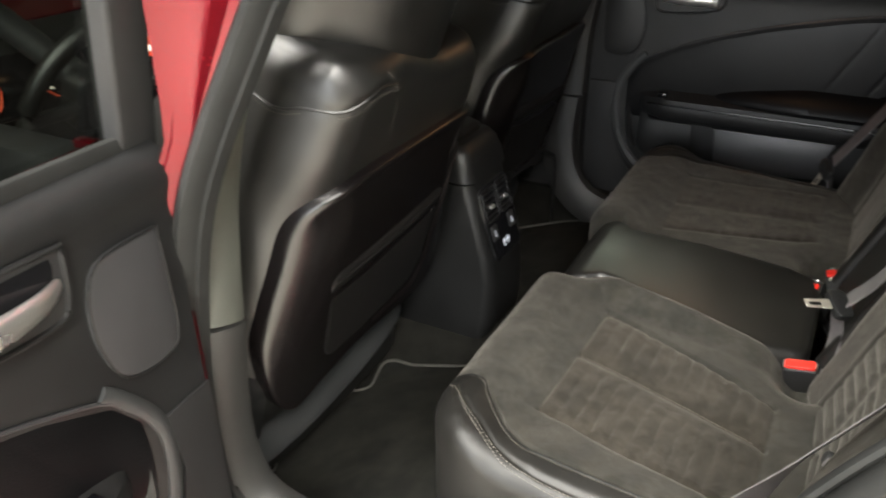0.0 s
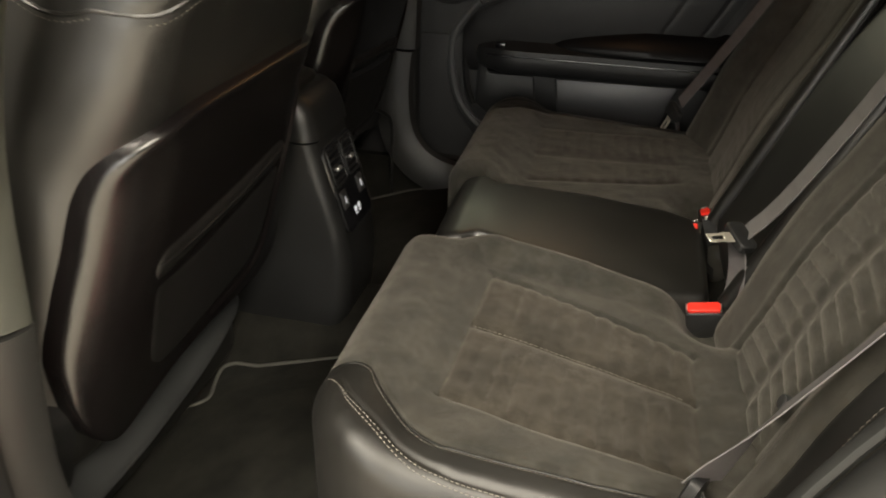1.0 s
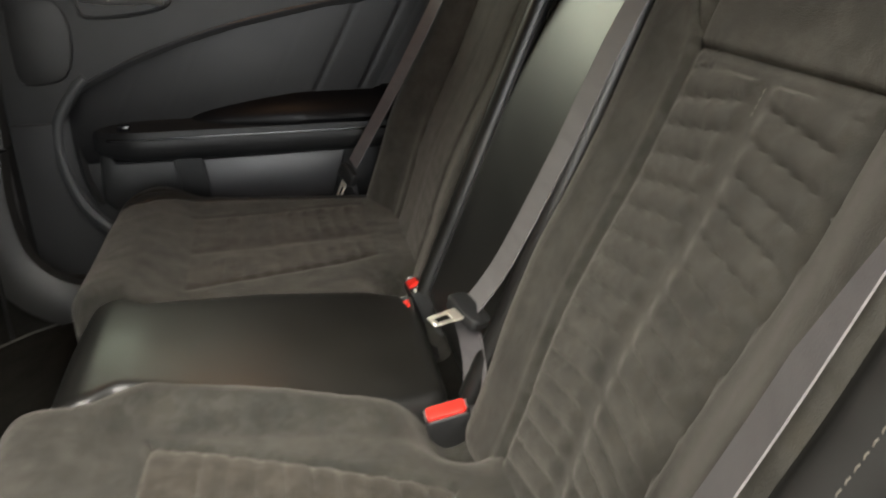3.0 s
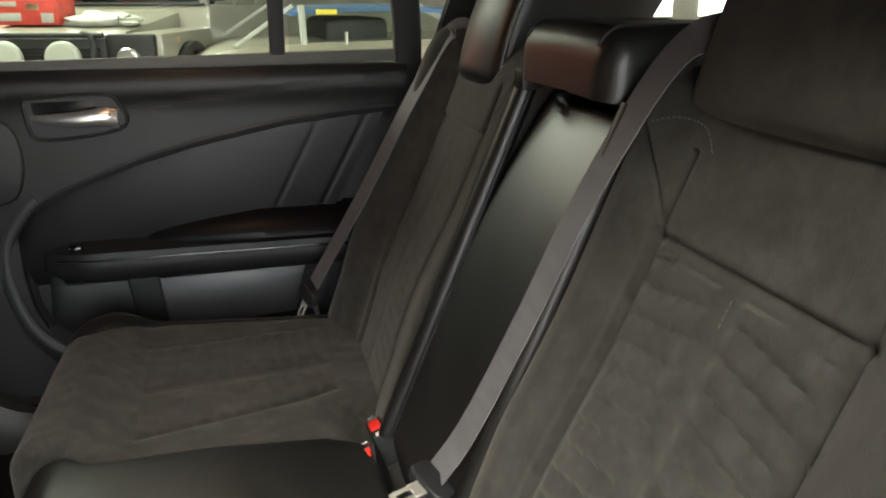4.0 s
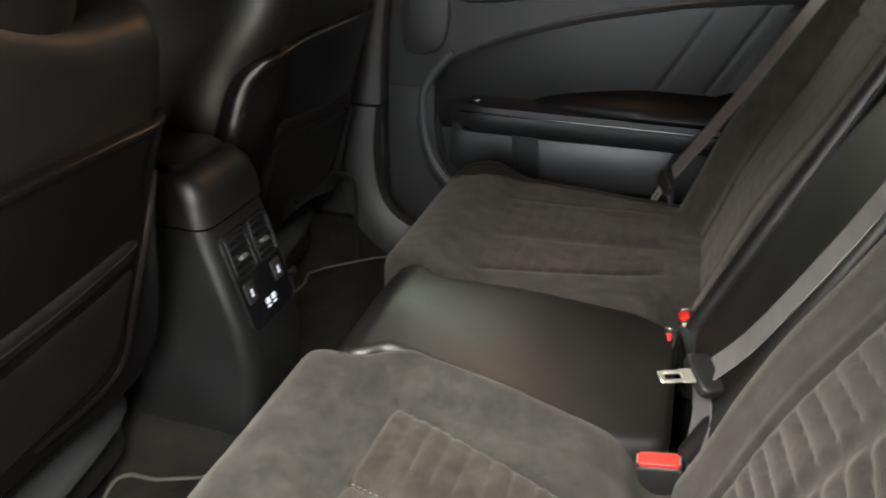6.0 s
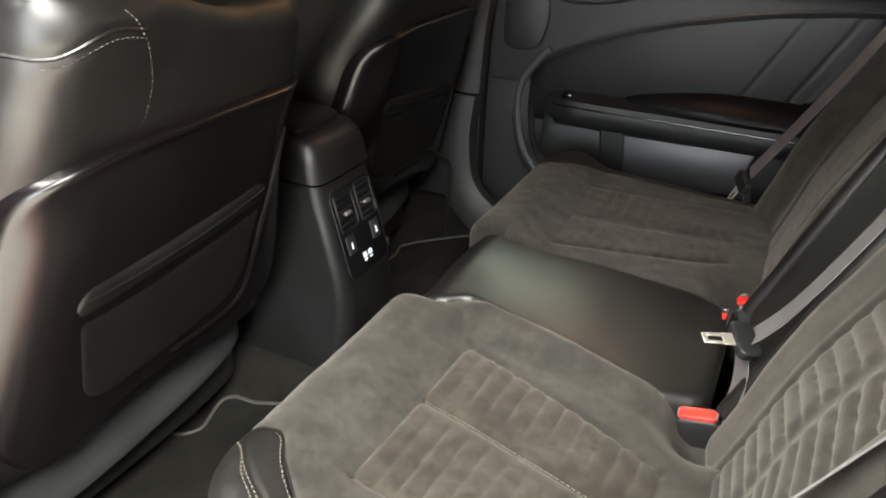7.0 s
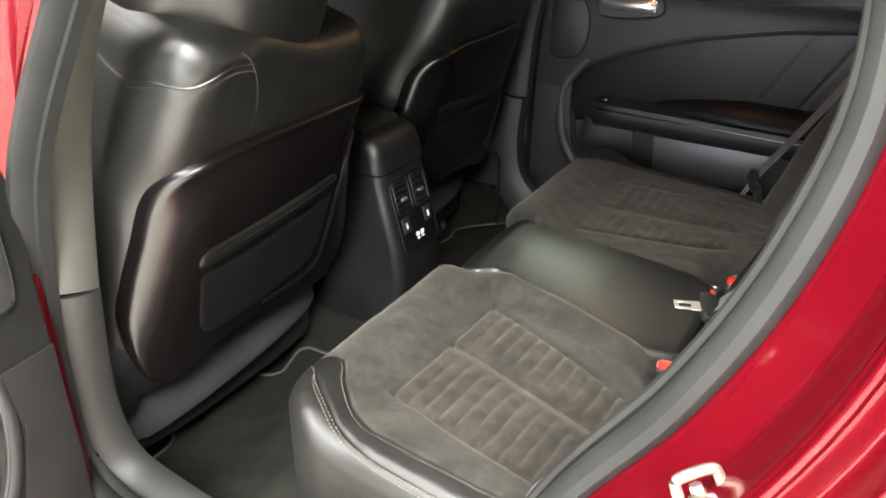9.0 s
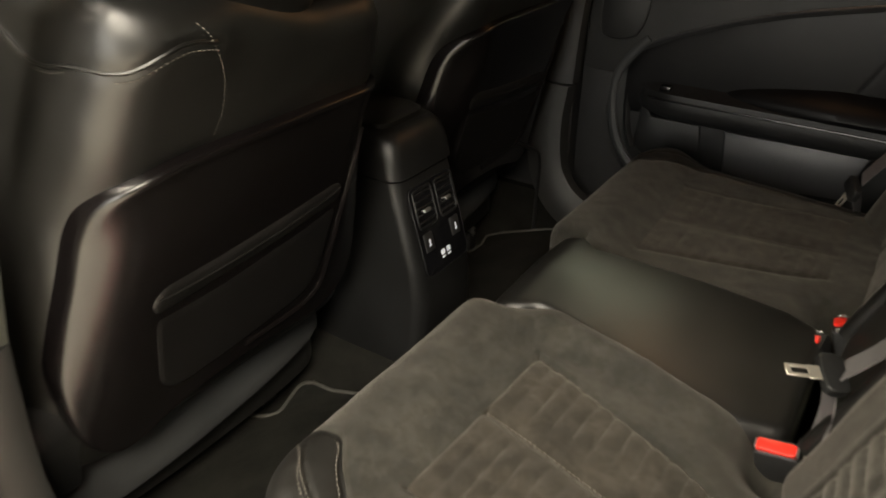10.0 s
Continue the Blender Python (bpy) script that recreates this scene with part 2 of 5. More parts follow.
def stitches(bm, line, normal, step=0.0062, length=0.0038, width=0.00055, lift=0.0002):
    """Single stitches along a line on a surface."""
    pts = resample(line, step)
    for i in range(len(pts) - 1):
        t = (pts[i + 1] - pts[i]).normalized()
        n = normal(pts[i]) if callable(normal) else Vector(normal)
        s = t.cross(n).normalized() * width
        n = n.normalized()
        a, b = pts[i], pts[i] + t * length
        mid = (a + b) / 2 + n * (lift + width)
        q = [bm.verts.new(v) for v in (a - s, a + s, mid + s, mid - s, b + s, b - s)]
        bm.faces.new((q[0], q[1], q[2], q[3]))
        bm.faces.new((q[3], q[2], q[4], q[5]))
    return bm


def interp(x, table):
    if x <= table[0][0]:
        return table[0][1]
    for (x0, y0), (x1, y1) in zip(table, table[1:]):
        if x <= x1:
            t = (x - x0) / (x1 - x0)
            return y0 + (y1 - y0) * t
    return table[-1][1]


def groove(d, width):
    return math.exp(-(d / width) ** 2)


class Pad:
    """A stuffed cushion in its own frame m: a rounded rectangle of half sizes hx, hy with corner radius rc; its upper side at
    top(a, b), its rim rolled over with the radius roll and its sides running down by depth."""

    def __init__(self, m, hx, hy, rc, roll, depth, top=None, warp=None):
        self.m, self.hx, self.hy, self.rc, self.roll, self.depth = m, hx, hy, rc, roll, depth
        self.top = top or (lambda a, b: 0.0)
        self.warp = warp or (lambda a, b: (a, b))

    def corner(self, a, b):
        """The corner radius of the quadrant: one for all, or four, for (-, -), (-, +), (+, -), (+, +)."""
        return self.rc[2 * (a > 0) + (b > 0)] if isinstance(self.rc, tuple) else self.rc

    def inside(self, a, b):
        rc = self.corner(a, b)
        qx, qy = abs(a) - self.hx + rc, abs(b) - self.hy + rc
        return rc - math.hypot(max(qx, 0), max(qy, 0)) - min(max(qx, qy), 0)

    def local(self, a, b, lift=0.0):
        d, r = max(self.inside(a, b), 0.0), self.roll
        h = self.top(a, b) + lift
        if d < r:
            h -= r - math.sqrt(max(r * r - (r - d) ** 2, 0))
        wa, wb = self.warp(a, b)
        return Vector((wa, wb, h))

    def at(self, a, b, lift=0.0):
        return self.m @ self.local(a, b, lift)

    def rim(self, u, v):
        a, b = u * self.hx, v * self.hy
        rc = self.corner(a, b)
        ca, cb = self.hx - rc, self.hy - rc
        if abs(a) > ca and abs(b) > cb:
            d = Vector((abs(a) - ca, abs(b) - cb))
            d = d.normalized() * rc if d.length else Vector((0, 0))
            a, b = math.copysign(ca + d.x, a), math.copysign(cb + d.y, b)
        return a, b

    def grid(self, n, k):
        """Rows of (a, b), drawn tighter towards the rim."""
        def ease(i, n):
            t = 2 * i / n - 1
            return math.copysign(1 - (1 - abs(t)) ** 1.35, t)
        rows = []
        for i in range(n + 1):
            row = []
            for j in range(k + 1):
                u, v = ease(i, n), ease(j, k)
                r = max(abs(u), abs(v))
                if r < 1e-6:
                    row.append((0.0, 0.0))
                    continue
                a, b = self.rim(u / r, v / r)
                row.append((a * r, b * r))
            rows.append(row)
        return rows

    def build(self, n, k, sort=None, lines=(), cross=()):
        """The meshes of the pad by the key that sort(a, b) gives for a face. The first key takes the underside.
        lines: seams b = g(a), and cross: seams a = g(b), each with its range; the grid is drawn onto them."""
        rows = self.grid(n, k)
        for g, lo, hi in lines:
            for row in rows:
                d, j = min((abs(b - g(a)), j) for j, (a, b) in enumerate(row))
                if lo < row[j][0] < hi and d < 0.02 and 0 < j < k:
                    row[j] = (row[j][0], g(row[j][0]))
        for g, lo, hi in cross:
            for j in range(1, k):
                d, i = min((abs(rows[i][j][0] - g(rows[i][j][1])), i) for i in range(1, n))
                if lo < rows[i][j][1] < hi and d < 0.02:
                    rows[i][j] = (g(rows[i][j][1]), rows[i][j][1])
        kinds = {}
        cells = []
        for i in range(n):
            for j in range(k):
                q = (rows[i][j], rows[i + 1][j], rows[i + 1][j + 1], rows[i][j + 1])
                key = sort(sum(p[0] for p in q) / 4, sum(p[1] for p in q) / 4) if sort else "all"
                cells.append((key, q))
        ring = [rows[i][0] for i in range(n)] + [rows[n][j] for j in range(k)] + [rows[i][k] for i in range(n, 0, -1)] + [rows[0][j] for j in range(k, 0, -1)]
        for key, q in cells:
            bm, verts = kinds.setdefault(key, (bmesh.new(), {}))
            vs = []
            for p in q:
                if p not in verts:
                    verts[p] = bm.verts.new(self.m @ self.local(*p))
                if verts[p] not in vs:
                    vs.append(verts[p])
            if len(vs) > 2:
                bm.faces.new(vs)
        side = {}
        n2 = len(ring)
        for i in range(n2):
            p, q = ring[i], ring[(i + 1) % n2]
            if p == q:
                continue
            key = sort((p[0] + q[0]) / 2 * 0.995, (p[1] + q[1]) / 2 * 0.995) if sort else "all"
            bm, verts = kinds[key]
            low = side.setdefault(key, {})
            for s in (p, q):
                if s not in verts:
                    verts[s] = bm.verts.new(self.m @ self.local(*s))
                if s not in low:
                    l = self.local(*s)
                    low[s] = [bm.verts.new(self.m @ Vector((l.x, l.y, l.z - self.depth * f))) for f in (0.15, 1.0)]
            bm.faces.new((verts[p], verts[q], low[q][0], low[p][0]))
            bm.faces.new((low[p][0], low[q][0], low[q][1], low[p][1]))
        first = next(iter(kinds))
        bm = kinds[first][0]
        c = [self.local(*p) for p in ring]
        base = []
        for p, l in zip(ring, c):
            base.append(bm.verts.new(self.m @ Vector((l.x, l.y, l.z - self.depth))))
        mid = bm.verts.new(sum((v.co for v in base), Vector()) / len(base))
        for i in range(n2):
            if ring[i] != ring[(i + 1) % n2]:
                bm.faces.new((base[i], base[(i + 1) % n2], mid))
        return {key: b for key, (b, _) in kinds.items()}


def axes(origin, ax, ay, az):
    return Matrix(((ax[0], ay[0], az[0], origin[0]), (ax[1], ay[1], az[1], origin[1]), (ax[2], ay[2], az[2], origin[2]), (0, 0, 0, 1)))


def on_pad(pad, line, lift=0.0):
    return [pad.at(a, b, lift) for a, b in line]


def line2(points, per=8):
    return [(p.x, p.y) for p in smooth_line([(a, b, 0) for a, b in points], per)]

# ---- the car's shell ----
MID = 1.27                                  # the car's centre line: y across, x towards the tail, z up
K = 0.4                                     # lean of the rear backrest


def plain(co):
    return co


def sheet(f, us, vs, thick):
    """A solid sheet through f(u, v), thick along the third value that f returns."""
    bm = bmesh.new()
    top, low = {}, {}
    for i, u in enumerate(us):
        for j, v in enumerate(vs):
            p, d = f(u, v)
            top[i, j], low[i, j] = bm.verts.new(p), bm.verts.new(Vector(p) + Vector(d) * thick)
    n, m = len(us) - 1, len(vs) - 1
    for i in range(n):
        for j in range(m):
            bm.faces.new((top[i, j], top[i + 1, j], top[i + 1, j + 1], top[i, j + 1]))
            bm.faces.new((low[i, j], low[i, j + 1], low[i + 1, j + 1], low[i + 1, j]))
    for i in range(n):
        for j in (0, m):
            bm.faces.new((top[i, j], top[i + 1, j], low[i + 1, j], low[i, j]))
    for j in range(m):
        for i in (0, n):
            bm.faces.new((top[i, j], top[i, j + 1], low[i, j + 1], low[i, j]))
    return bm


def steps(a, b, n):
    return [a + (b - a) * i / n for i in range(n + 1)]


def floor_height(x, y):
    hump = 0.13 / (1 + (abs(y - 1.285) / 0.115) ** 6)
    side = 0.15 * max(0.0, min(1.0, (abs(y - MID) - 0.60) / 0.10)) ** 2
    rise = 0.20 * max(0.0, min(1.0, (x + 0.34) / 0.10))
    return 0.205 + max(hump, side, rise) + 0.003 * noise.noise(Vector((x * 9, y * 9, 0)))


floor = finish("floor", sheet(lambda x, y: ((x, y, floor_height(x, y)), (0, 0, -1)), steps(-1.6, 0.25, 46), steps(0.545, 1.995, 60), 0.06), CARPET)
tagged(floor, "black carpeted car floor with a raised centre tunnel", "floor", kind="structure")

# the rim of the open rear doorway, in x and z, from the pillar's top down, along the sill and up the wheel arch
DOORWAY = smooth_line([(x, 0.5 + 0.28 * max(0.0, z - 1.02), z) for x, z in (
    (-0.36, 1.30), (-0.40, 1.22), (-0.439, 1.142), (-0.533, 0.938), (-0.588, 0.72), (-0.603, 0.52), (-0.585, 0.43), (-0.52, 0.39), (-0.38, 0.378),
    (-0.18, 0.378), (-0.04, 0.42), (0.06, 0.56), (0.161, 0.789), (0.245, 0.937), (0.295, 1.064), (0.312, 1.18), (0.28, 1.29), (0.18, 1.36),
    (-0.05, 1.39), (-0.25, 1.375))], 6, closed=True)


def doorway_out(i):
    n = len(DOORWAY)
    t = (DOORWAY[(i + 1) % n] - DOORWAY[(i - 1) % n]).normalized()
    return t.cross(Vector((0, 1, 0))).normalized()


def ring_sweep(profile, mat, name, parent, label=""):
    """A strip round the doorway: (distance out of the rim, y past the rim's plane)."""
    bm = bmesh.new()
    rings = []
    for i, p in enumerate(DOORWAY):
        o = doorway_out(i)
        k = 1.0 if name != "door_jamb" else 0.20 + 0.80 * max(0.0, min(1.0, (p.x + 0.50) / 0.15)) if p.z > 0.45 else 1.0
        w = (k - 0.20) / 0.80 * (max(0.0, min(1.0, (p.x + 0.34) / 0.12)) if p.z > 0.45 else 1.0)
        rings.append([bm.verts.new(p + o * (a * k) + Vector((0, (b * w - 0.40 * min(a, 0.12) * (1 - w)) * (0.5 + 0.5 * k) if j < len(profile) - 4 else b * (0.1 + 0.9 * k), 0))) for j, (a, b) in enumerate(profile)])
    n, m = len(rings), len(profile)
    for i in range(n):
        for j in range(m):
            bm.faces.new((rings[i][j], rings[i][(j + 1) % m], rings[(i + 1) % n][(j + 1) % m], rings[(i + 1) % n][j]))
    return part(name, bm, mat, parent, label)


probe = doorway_out(54).z                   # on the sill, outward must point down
SIGN = 1 if probe < 0 else -1
_raw_out = doorway_out


def doorway_out(i):
    return _raw_out(i) * SIGN


body = thing("car_body", "glossy metallic red car body round the open rear doorway", "car", kind="structure")
JAMB = [(0.004, -0.004), (0.016, -0.012), (0.018, -0.016), (0.044, -0.036), (0.047, -0.040), (0.049, -0.048), (0.053, -0.082), (0.056, -0.089), (0.062, -0.092), (0.078, -0.088), (0.082, -0.089),
            (0.086, -0.096), (0.089, -0.112), (0.092, -0.116), (0.110, -0.118), (0.114, -0.120), (0.117, -0.127), (0.122, -0.138), (0.128, -0.142), (0.150, -0.146)]
ring_sweep([(p.x, p.y) for p in smooth_line([(a, b, 0) for a, b in JAMB], 3)] + [(0.150, -0.120), (0.095, -0.060), (0.060, -0.050), (0.02, 0.02)], RED_PAINT, "door_jamb", body)
rear_edge = [i for i, p in enumerate(DOORWAY) if p.x > -0.06 and 0.40 < p.z < 1.22]
for ridge_out, ridge_y, r in ((0.060, -0.090, 0.0045), (0.092, -0.115, 0.0045), (0.121, -0.138, 0.0055)):
    bm = bmesh.new()
    tube(bm, [DOORWAY[i] + doorway_out(i) * ridge_out + Vector((0, ridge_y, 0)) for i in rear_edge], r, 10)
    part("jamb_ridge", bm, RED_PAINT, body)
ring_sweep([(0.004 + 0.014 * math.cos(a), 0.000 + 0.020 * math.sin(a)) for a in [2 * math.pi * k / 10 for k in range(10)]], RUBBER, "door_seal", body,
           "soft black rubber door seal")
ring_sweep([(-0.010 + 0.006 * math.cos(a), 0.022 + 0.008 * math.sin(a)) for a in [2 * math.pi * k / 8 for k in range(8)]], RUBBER, "seal_lip", body)


# quarter panel behind the doorway: outer skin with a shoulder crease
def quarter(u, v):
    z = 0.30 + 0.78 * v
    x0 = 0.10 + 0.37 * min(1.0, max(0.0, (z - 0.45) / 0.6)) ** 0.8 if z > 0.45 else 0.10
    x = x0 + (2.0 - x0) * u
    y = 0.352 + 0.05 * max(0.0, (z - 0.95) / 0.13) ** 2 + 0.02 * max(0.0, (0.6 - z)) - 0.012 * math.exp(-((z - 0.93) / 0.03) ** 2)
    return (x, y, z), (0, 1, 0)


part("quarter_panel", sheet(quarter, steps(0, 1, 26), steps(0, 1, 30), 0.03), RED_PAINT, body)
# front side with the front door shut, plain
bm = bmesh.new()
box(bm, (-2.6, 0.33, 0.28), (-0.74, 0.37, 0.98), 0.02)
part("front_side_panel", bm, RED_PAINT, body)
bm = bmesh.new()
sweep(bm, smooth_line([(-2.2, 0.47, 0.99), (-1.75, 0.55, 1.22), (-1.3, 0.62, 1.39), (-0.3, 0.64, 1.43), (0.5, 0.64, 1.40), (1.1, 0.60, 1.18), (1.6, 0.52, 1.02)], 5),
      rounded(0.05, 0.04, 0.02), Vector((0, -1, 0.3)))
part("roof_rail", bm, RED_PAINT, body)
bm = bmesh.new()
sweep(bm, [Vector((x, 2 * MID - y, z)) for x, y, z in smooth_line([(-2.2, 0.47, 0.99), (-1.75, 0.55, 1.22), (-1.3, 0.62, 1.39), (-0.3, 0.64, 1.43), (0.5, 0.64, 1.40), (1.1, 0.60, 1.18), (1.6, 0.52, 1.02)], 5)],
      rounded(0.05, 0.04, 0.02), Vector((0, 1, 0.3)))
part("roof_rail", bm, RED_PAINT, body)
bm = bmesh.new()
box(bm, (-2.6, 2.17, 0.28), (2.0, 2.21, 0.98), 0.02)
part("far_side_panel", bm, RED_PAINT, body)
part("roof", sheet(lambda x, y: ((x, y, 1.465 - 0.09 * ((y - MID) / 0.66) ** 2 - 0.10 * max(0, (x - 0.2)) ** 2 - 0.12 * max(0, -0.9 - x) ** 2), (0, 0, -1)),
                   steps(-1.35, 0.75, 16), steps(0.62, 1.92, 14), 0.012), RED_PAINT, body)
bm = bmesh.new()
box(bm, (-2.9, 0.40, 0.28), (-1.75, 2.14, 0.93), 0.06)
part("bonnet", bm, RED_PAINT, body)
bm = bmesh.new()
box(bm, (1.15, 0.40, 0.30), (2.0, 2.14, 1.02), 0.06)
part("boot_lid", bm, RED_PAINT, body)

ceiling = finish("ceiling", sheet(lambda x, y: ((x, y, 1.445 - 0.09 * ((y - MID) / 0.66) ** 2 - 0.10 * max(0, (x - 0.2)) ** 2 - 0.12 * max(0, -0.9 - x) ** 2), (0, 0, -1)),
                 steps(-1.35, 0.75, 12), steps(0.66, 1.88, 12), 0.015), HEADLINER)
tagged(ceiling, "dark cloth headliner under the car roof", "ceiling", kind="structure")


for sy, nm in ((-1, "lining_near_rail"), (1, "lining_far_rail")):
    bm = bmesh.new()
    sweep(bm, smooth_line([(0.42, MID + sy * 0.585, 1.375), (0.75, MID + sy * 0.595, 1.30), (1.10, MID + sy * 0.63, 1.16), (1.50, MID + sy * 0.70, 1.02)], 5), rounded(0.062, 0.035, 0.02), Vector((0, sy, 0.3)))
    tagged(finish(nm, bm, PLASTIC_DARK), "black lining along the rear roof rail", "pillar lining", kind="structure")


# B pillar trim beside the doorway: pale upper cover, darker lower cover that runs into the sill
def strip(points, profile, mat, name, label, out=(0.25, -1, 0)):
    bm = bmesh.new()
    sweep(bm, smooth_line(points, 7), profile, Vector(out))
    ob = finish(name, bm, mat)
    return tagged(ob, label, "trim", kind="structure")


PILLAR_PROFILE = [(-0.030, -0.03), (-0.029, -0.002), (-0.020, 0.004), (0.0, 0.006), (0.020, 0.004), (0.029, -0.002), (0.030, -0.03)]
strip([(-0.44, 0.66, 1.33), (-0.49, 0.615, 1.18), (-0.535, 0.590, 1.05), (-0.572, 0.578, 0.90), (-0.562, 0.545, 0.738)], PILLAR_PROFILE, GREY_TRIM, "trim_1",
      "pale grey plastic pillar cover beside the open doorway", (1, -0.25, 0.2))
strip([(-0.562, 0.545, 0.733), (-0.578, 0.545, 0.60), (-0.580, 0.548, 0.50), (-0.555, 0.555, 0.425), (-0.47, 0.56, 0.395), (-0.30, 0.56, 0.385), (-0.05, 0.56, 0.40)],
      PILLAR_PROFILE, DARK_TRIM, "trim_2", "dark grey plastic sill trim curving up into the pillar", (1, -0.35, 0.8))
# far side: pillar, lower curve and sill
FAR_PROFILE = [(-0.055, -0.03), (-0.052, 0.0), (-0.03, 0.012), (0.03, 0.012), (0.052, 0.0), (0.055, -0.03)]
strip([(-0.47, 1.93, 1.32), (-0.54, 1.955, 1.10), (-0.60, 1.965, 0.88), (-0.615, 1.965, 0.66)], FAR_PROFILE, DARK_TRIM, "trim_3",
      "dark plastic pillar cover beside the closed rear door", (0, -1, 0))
strip([(-0.615, 1.962, 0.655), (-0.622, 1.955, 0.54), (-0.60, 1.945, 0.42), (-0.53, 1.935, 0.345), (-0.42, 1.93, 0.315), (-0.25, 1.93, 0.31)],
      [(-0.05, -0.03), (-0.045, 0.004), (-0.02, 0.014), (0.02, 0.014), (0.045, 0.004), (0.05, -0.03)], DARK_TRIM, "trim_4",
      "dark plastic sill trim along the closed rear door", (0, -1, 0.25))
# added strip, its amber colour stands for a warm glint on the far sill
bm = bmesh.new()
box(bm, (-0.440, 1.895, 0.338), (-0.345, 1.925, 0.350), 0.003)
tagged(finish("sill_glint", bm, AMBER), "small amber metal strip standing in for a warm glint on the sill", "sill plate", kind="structure")
# shelf behind the rear seat
shelf = finish("parcel_shelf", sheet(lambda x, y: ((x, y, 1.035 + 0.012 * math.exp(-((x - 0.5) / 0.06) ** 2)), (0, 0, -1)), steps(0.42, 1.15, 10), steps(0.66, 1.88, 10), 0.03), HEADLINER)
tagged(shelf, "black carpeted shelf behind the rear seat", "shelf", kind="structure")
# rear quarter pillars inside, plain lining
for sy, nm in ((1, "wall_far"), (-1, "wall_near")):
    def lining(u, v, sy=sy):
        z = 1.02 + 0.38 * v
        x = 0.36 + 0.08 * v + u * (0.50 - 0.28 * v)
        return (x, MID + sy * (0.70 - 0.20 * v), z), (0, sy, 0)
    tagged(finish(nm, sheet(lining, steps(0, 1, 8), steps(0, 1, 8), 0.03), PLASTIC_DARK), "black lining of the rear roof pillar", "pillar lining", kind="structure")
# back wall behind the rear seat and the dashboard in front, closing the cabin
bm = bmesh.new()
box(bm, (0.47, 0.56, 0.25), (0.50, 1.98, 1.01), 0.005)
tagged(finish("wall_rear", bm, HEADLINER), "black panel behind the rear seat", "wall", kind="structure")
bm = bmesh.new()
box(bm, (-1.74, 0.52, 0.30), (-1.46, 2.02, 0.93), 0.08, segs=4)
tagged(finish("dashboard", bm, PLASTIC), "black plastic dashboard across the front of the cabin", "dashboard", kind="structure")
# inner side walls low down, under the doors
for y0, y1, nm in ((0.50, 0.545, "sill_near"), (1.995, 2.04, "sill_far")):
    bm = bmesh.new()
    box(bm, (-1.6, y0, 0.20), (0.30, y1, 0.36), 0.01)
    tagged(finish(nm, bm, PLASTIC_DARK), "black plastic covered door sill", "sill", kind="structure")
# black linings of the far side, before and behind the closed door
for x0, x1, nm in ((-1.6, -0.57, "lining_front"), (-0.05, 0.62, "lining_rear")):
    bm = bmesh.new()
    box(bm, (x0, 2.052 if x0 > -1 else 2.0, 0.22), (x1, 2.09, 1.0), 0.01)
    tagged(finish(nm, bm, PLASTIC_DARK), "black plastic lining on the car's side", "lining", kind="structure")
for x0, x1, nm in ((-1.6, -0.63, "lining_door"),):
    bm = bmesh.new()
    box(bm, (x0, 0.44, 0.30), (x1, 0.50, 0.99), 0.01)
    tagged(finish(nm, bm, PLASTIC_DARK), "black plastic lining of the front door", "lining", kind="structure")
# striker bolt on the rear jamb
striker = thing("door_striker", "bright steel door striker bolted to the red jamb", "door striker")
tfs = axes((0.287, 0.440, 0.903), (0.87, -0.1, 0.48), (0.15, 0.98, -0.05), (-0.47, 0.11, 0.87))
bm = bmesh.new()
prism(bm, rounded(0.014, 0.017, 0.006), 0.0, 0.005, lambda c: tfs @ c, 0.003)
part("plate", bm, STRIKER_STEEL, striker)
bm = bmesh.new()
tube(bm, smooth_line([tfs @ Vector(p) for p in ((-0.012, -0.010, 0.004), (-0.012, -0.010, 0.018), (-0.009, -0.008, 0.024), (0.007, 0.007, 0.024), (0.010, 0.010, 0.018), (0.010, 0.010, 0.004))], 4), 0.004)
part("loop", bm, STRIKER_STEEL, striker)
for sx in (-0.009, 0.009):
    bm = bmesh.new()
    prism(bm, circle(0.005, 6), 0.005, 0.011, lambda c: tfs @ (c + Vector((sx, -sx, 0))), 0.002)
    part("screw", bm, CHROME, striker)

# ---- rear seat ----
CUSH_X, CUSH_Y, CUSH_HX, CUSH_HY = -0.0675, 0.885, 0.2775, 0.250
HEIGHTS = [(-0.36, 0.572), (-0.33, 0.588), (-0.29, 0.596), (-0.255, 0.590), (-0.225, 0.570), (-0.205, 0.556), (-0.18, 0.556), (-0.10, 0.550), (0.05, 0.541), (0.13, 0.537), (0.22, 0.533)]


def leather_edge(x):
    """Where the suede meets the leather border towards the door."""
    return interp(x, [(-0.36, 0.765), (-0.300, 0.772), (-0.283, 0.766), (-0.262, 0.738), (-0.226, 0.706), (-0.175, 0.690), (-0.03, 0.687), (0.25, 0.690)])


def outer_edge(x):
    return interp(x, [(-0.345, 0.752), (-0.318, 0.745), (-0.295, 0.716), (-0.272, 0.697), (-0.222, 0.668), (-0.156, 0.655), (-0.038, 0.652), (0.25, 0.652)])


def edge_shift(x):
    return 0.020 - 0.20 * x - 0.5 * max(0.0, -0.13 - x) ** 2 if x > -0.20 else 0.0576 * max(0.0, min(1.0, (x + 0.268) / 0.068)) ** 0.8


def inner_shift(a, b):
    """The pad's inner edge runs at a slant: the middle section widens towards the backrest."""
    return (a, b + edge_shift(CUSH_X + a) * max(0.0, b / CUSH_HY))


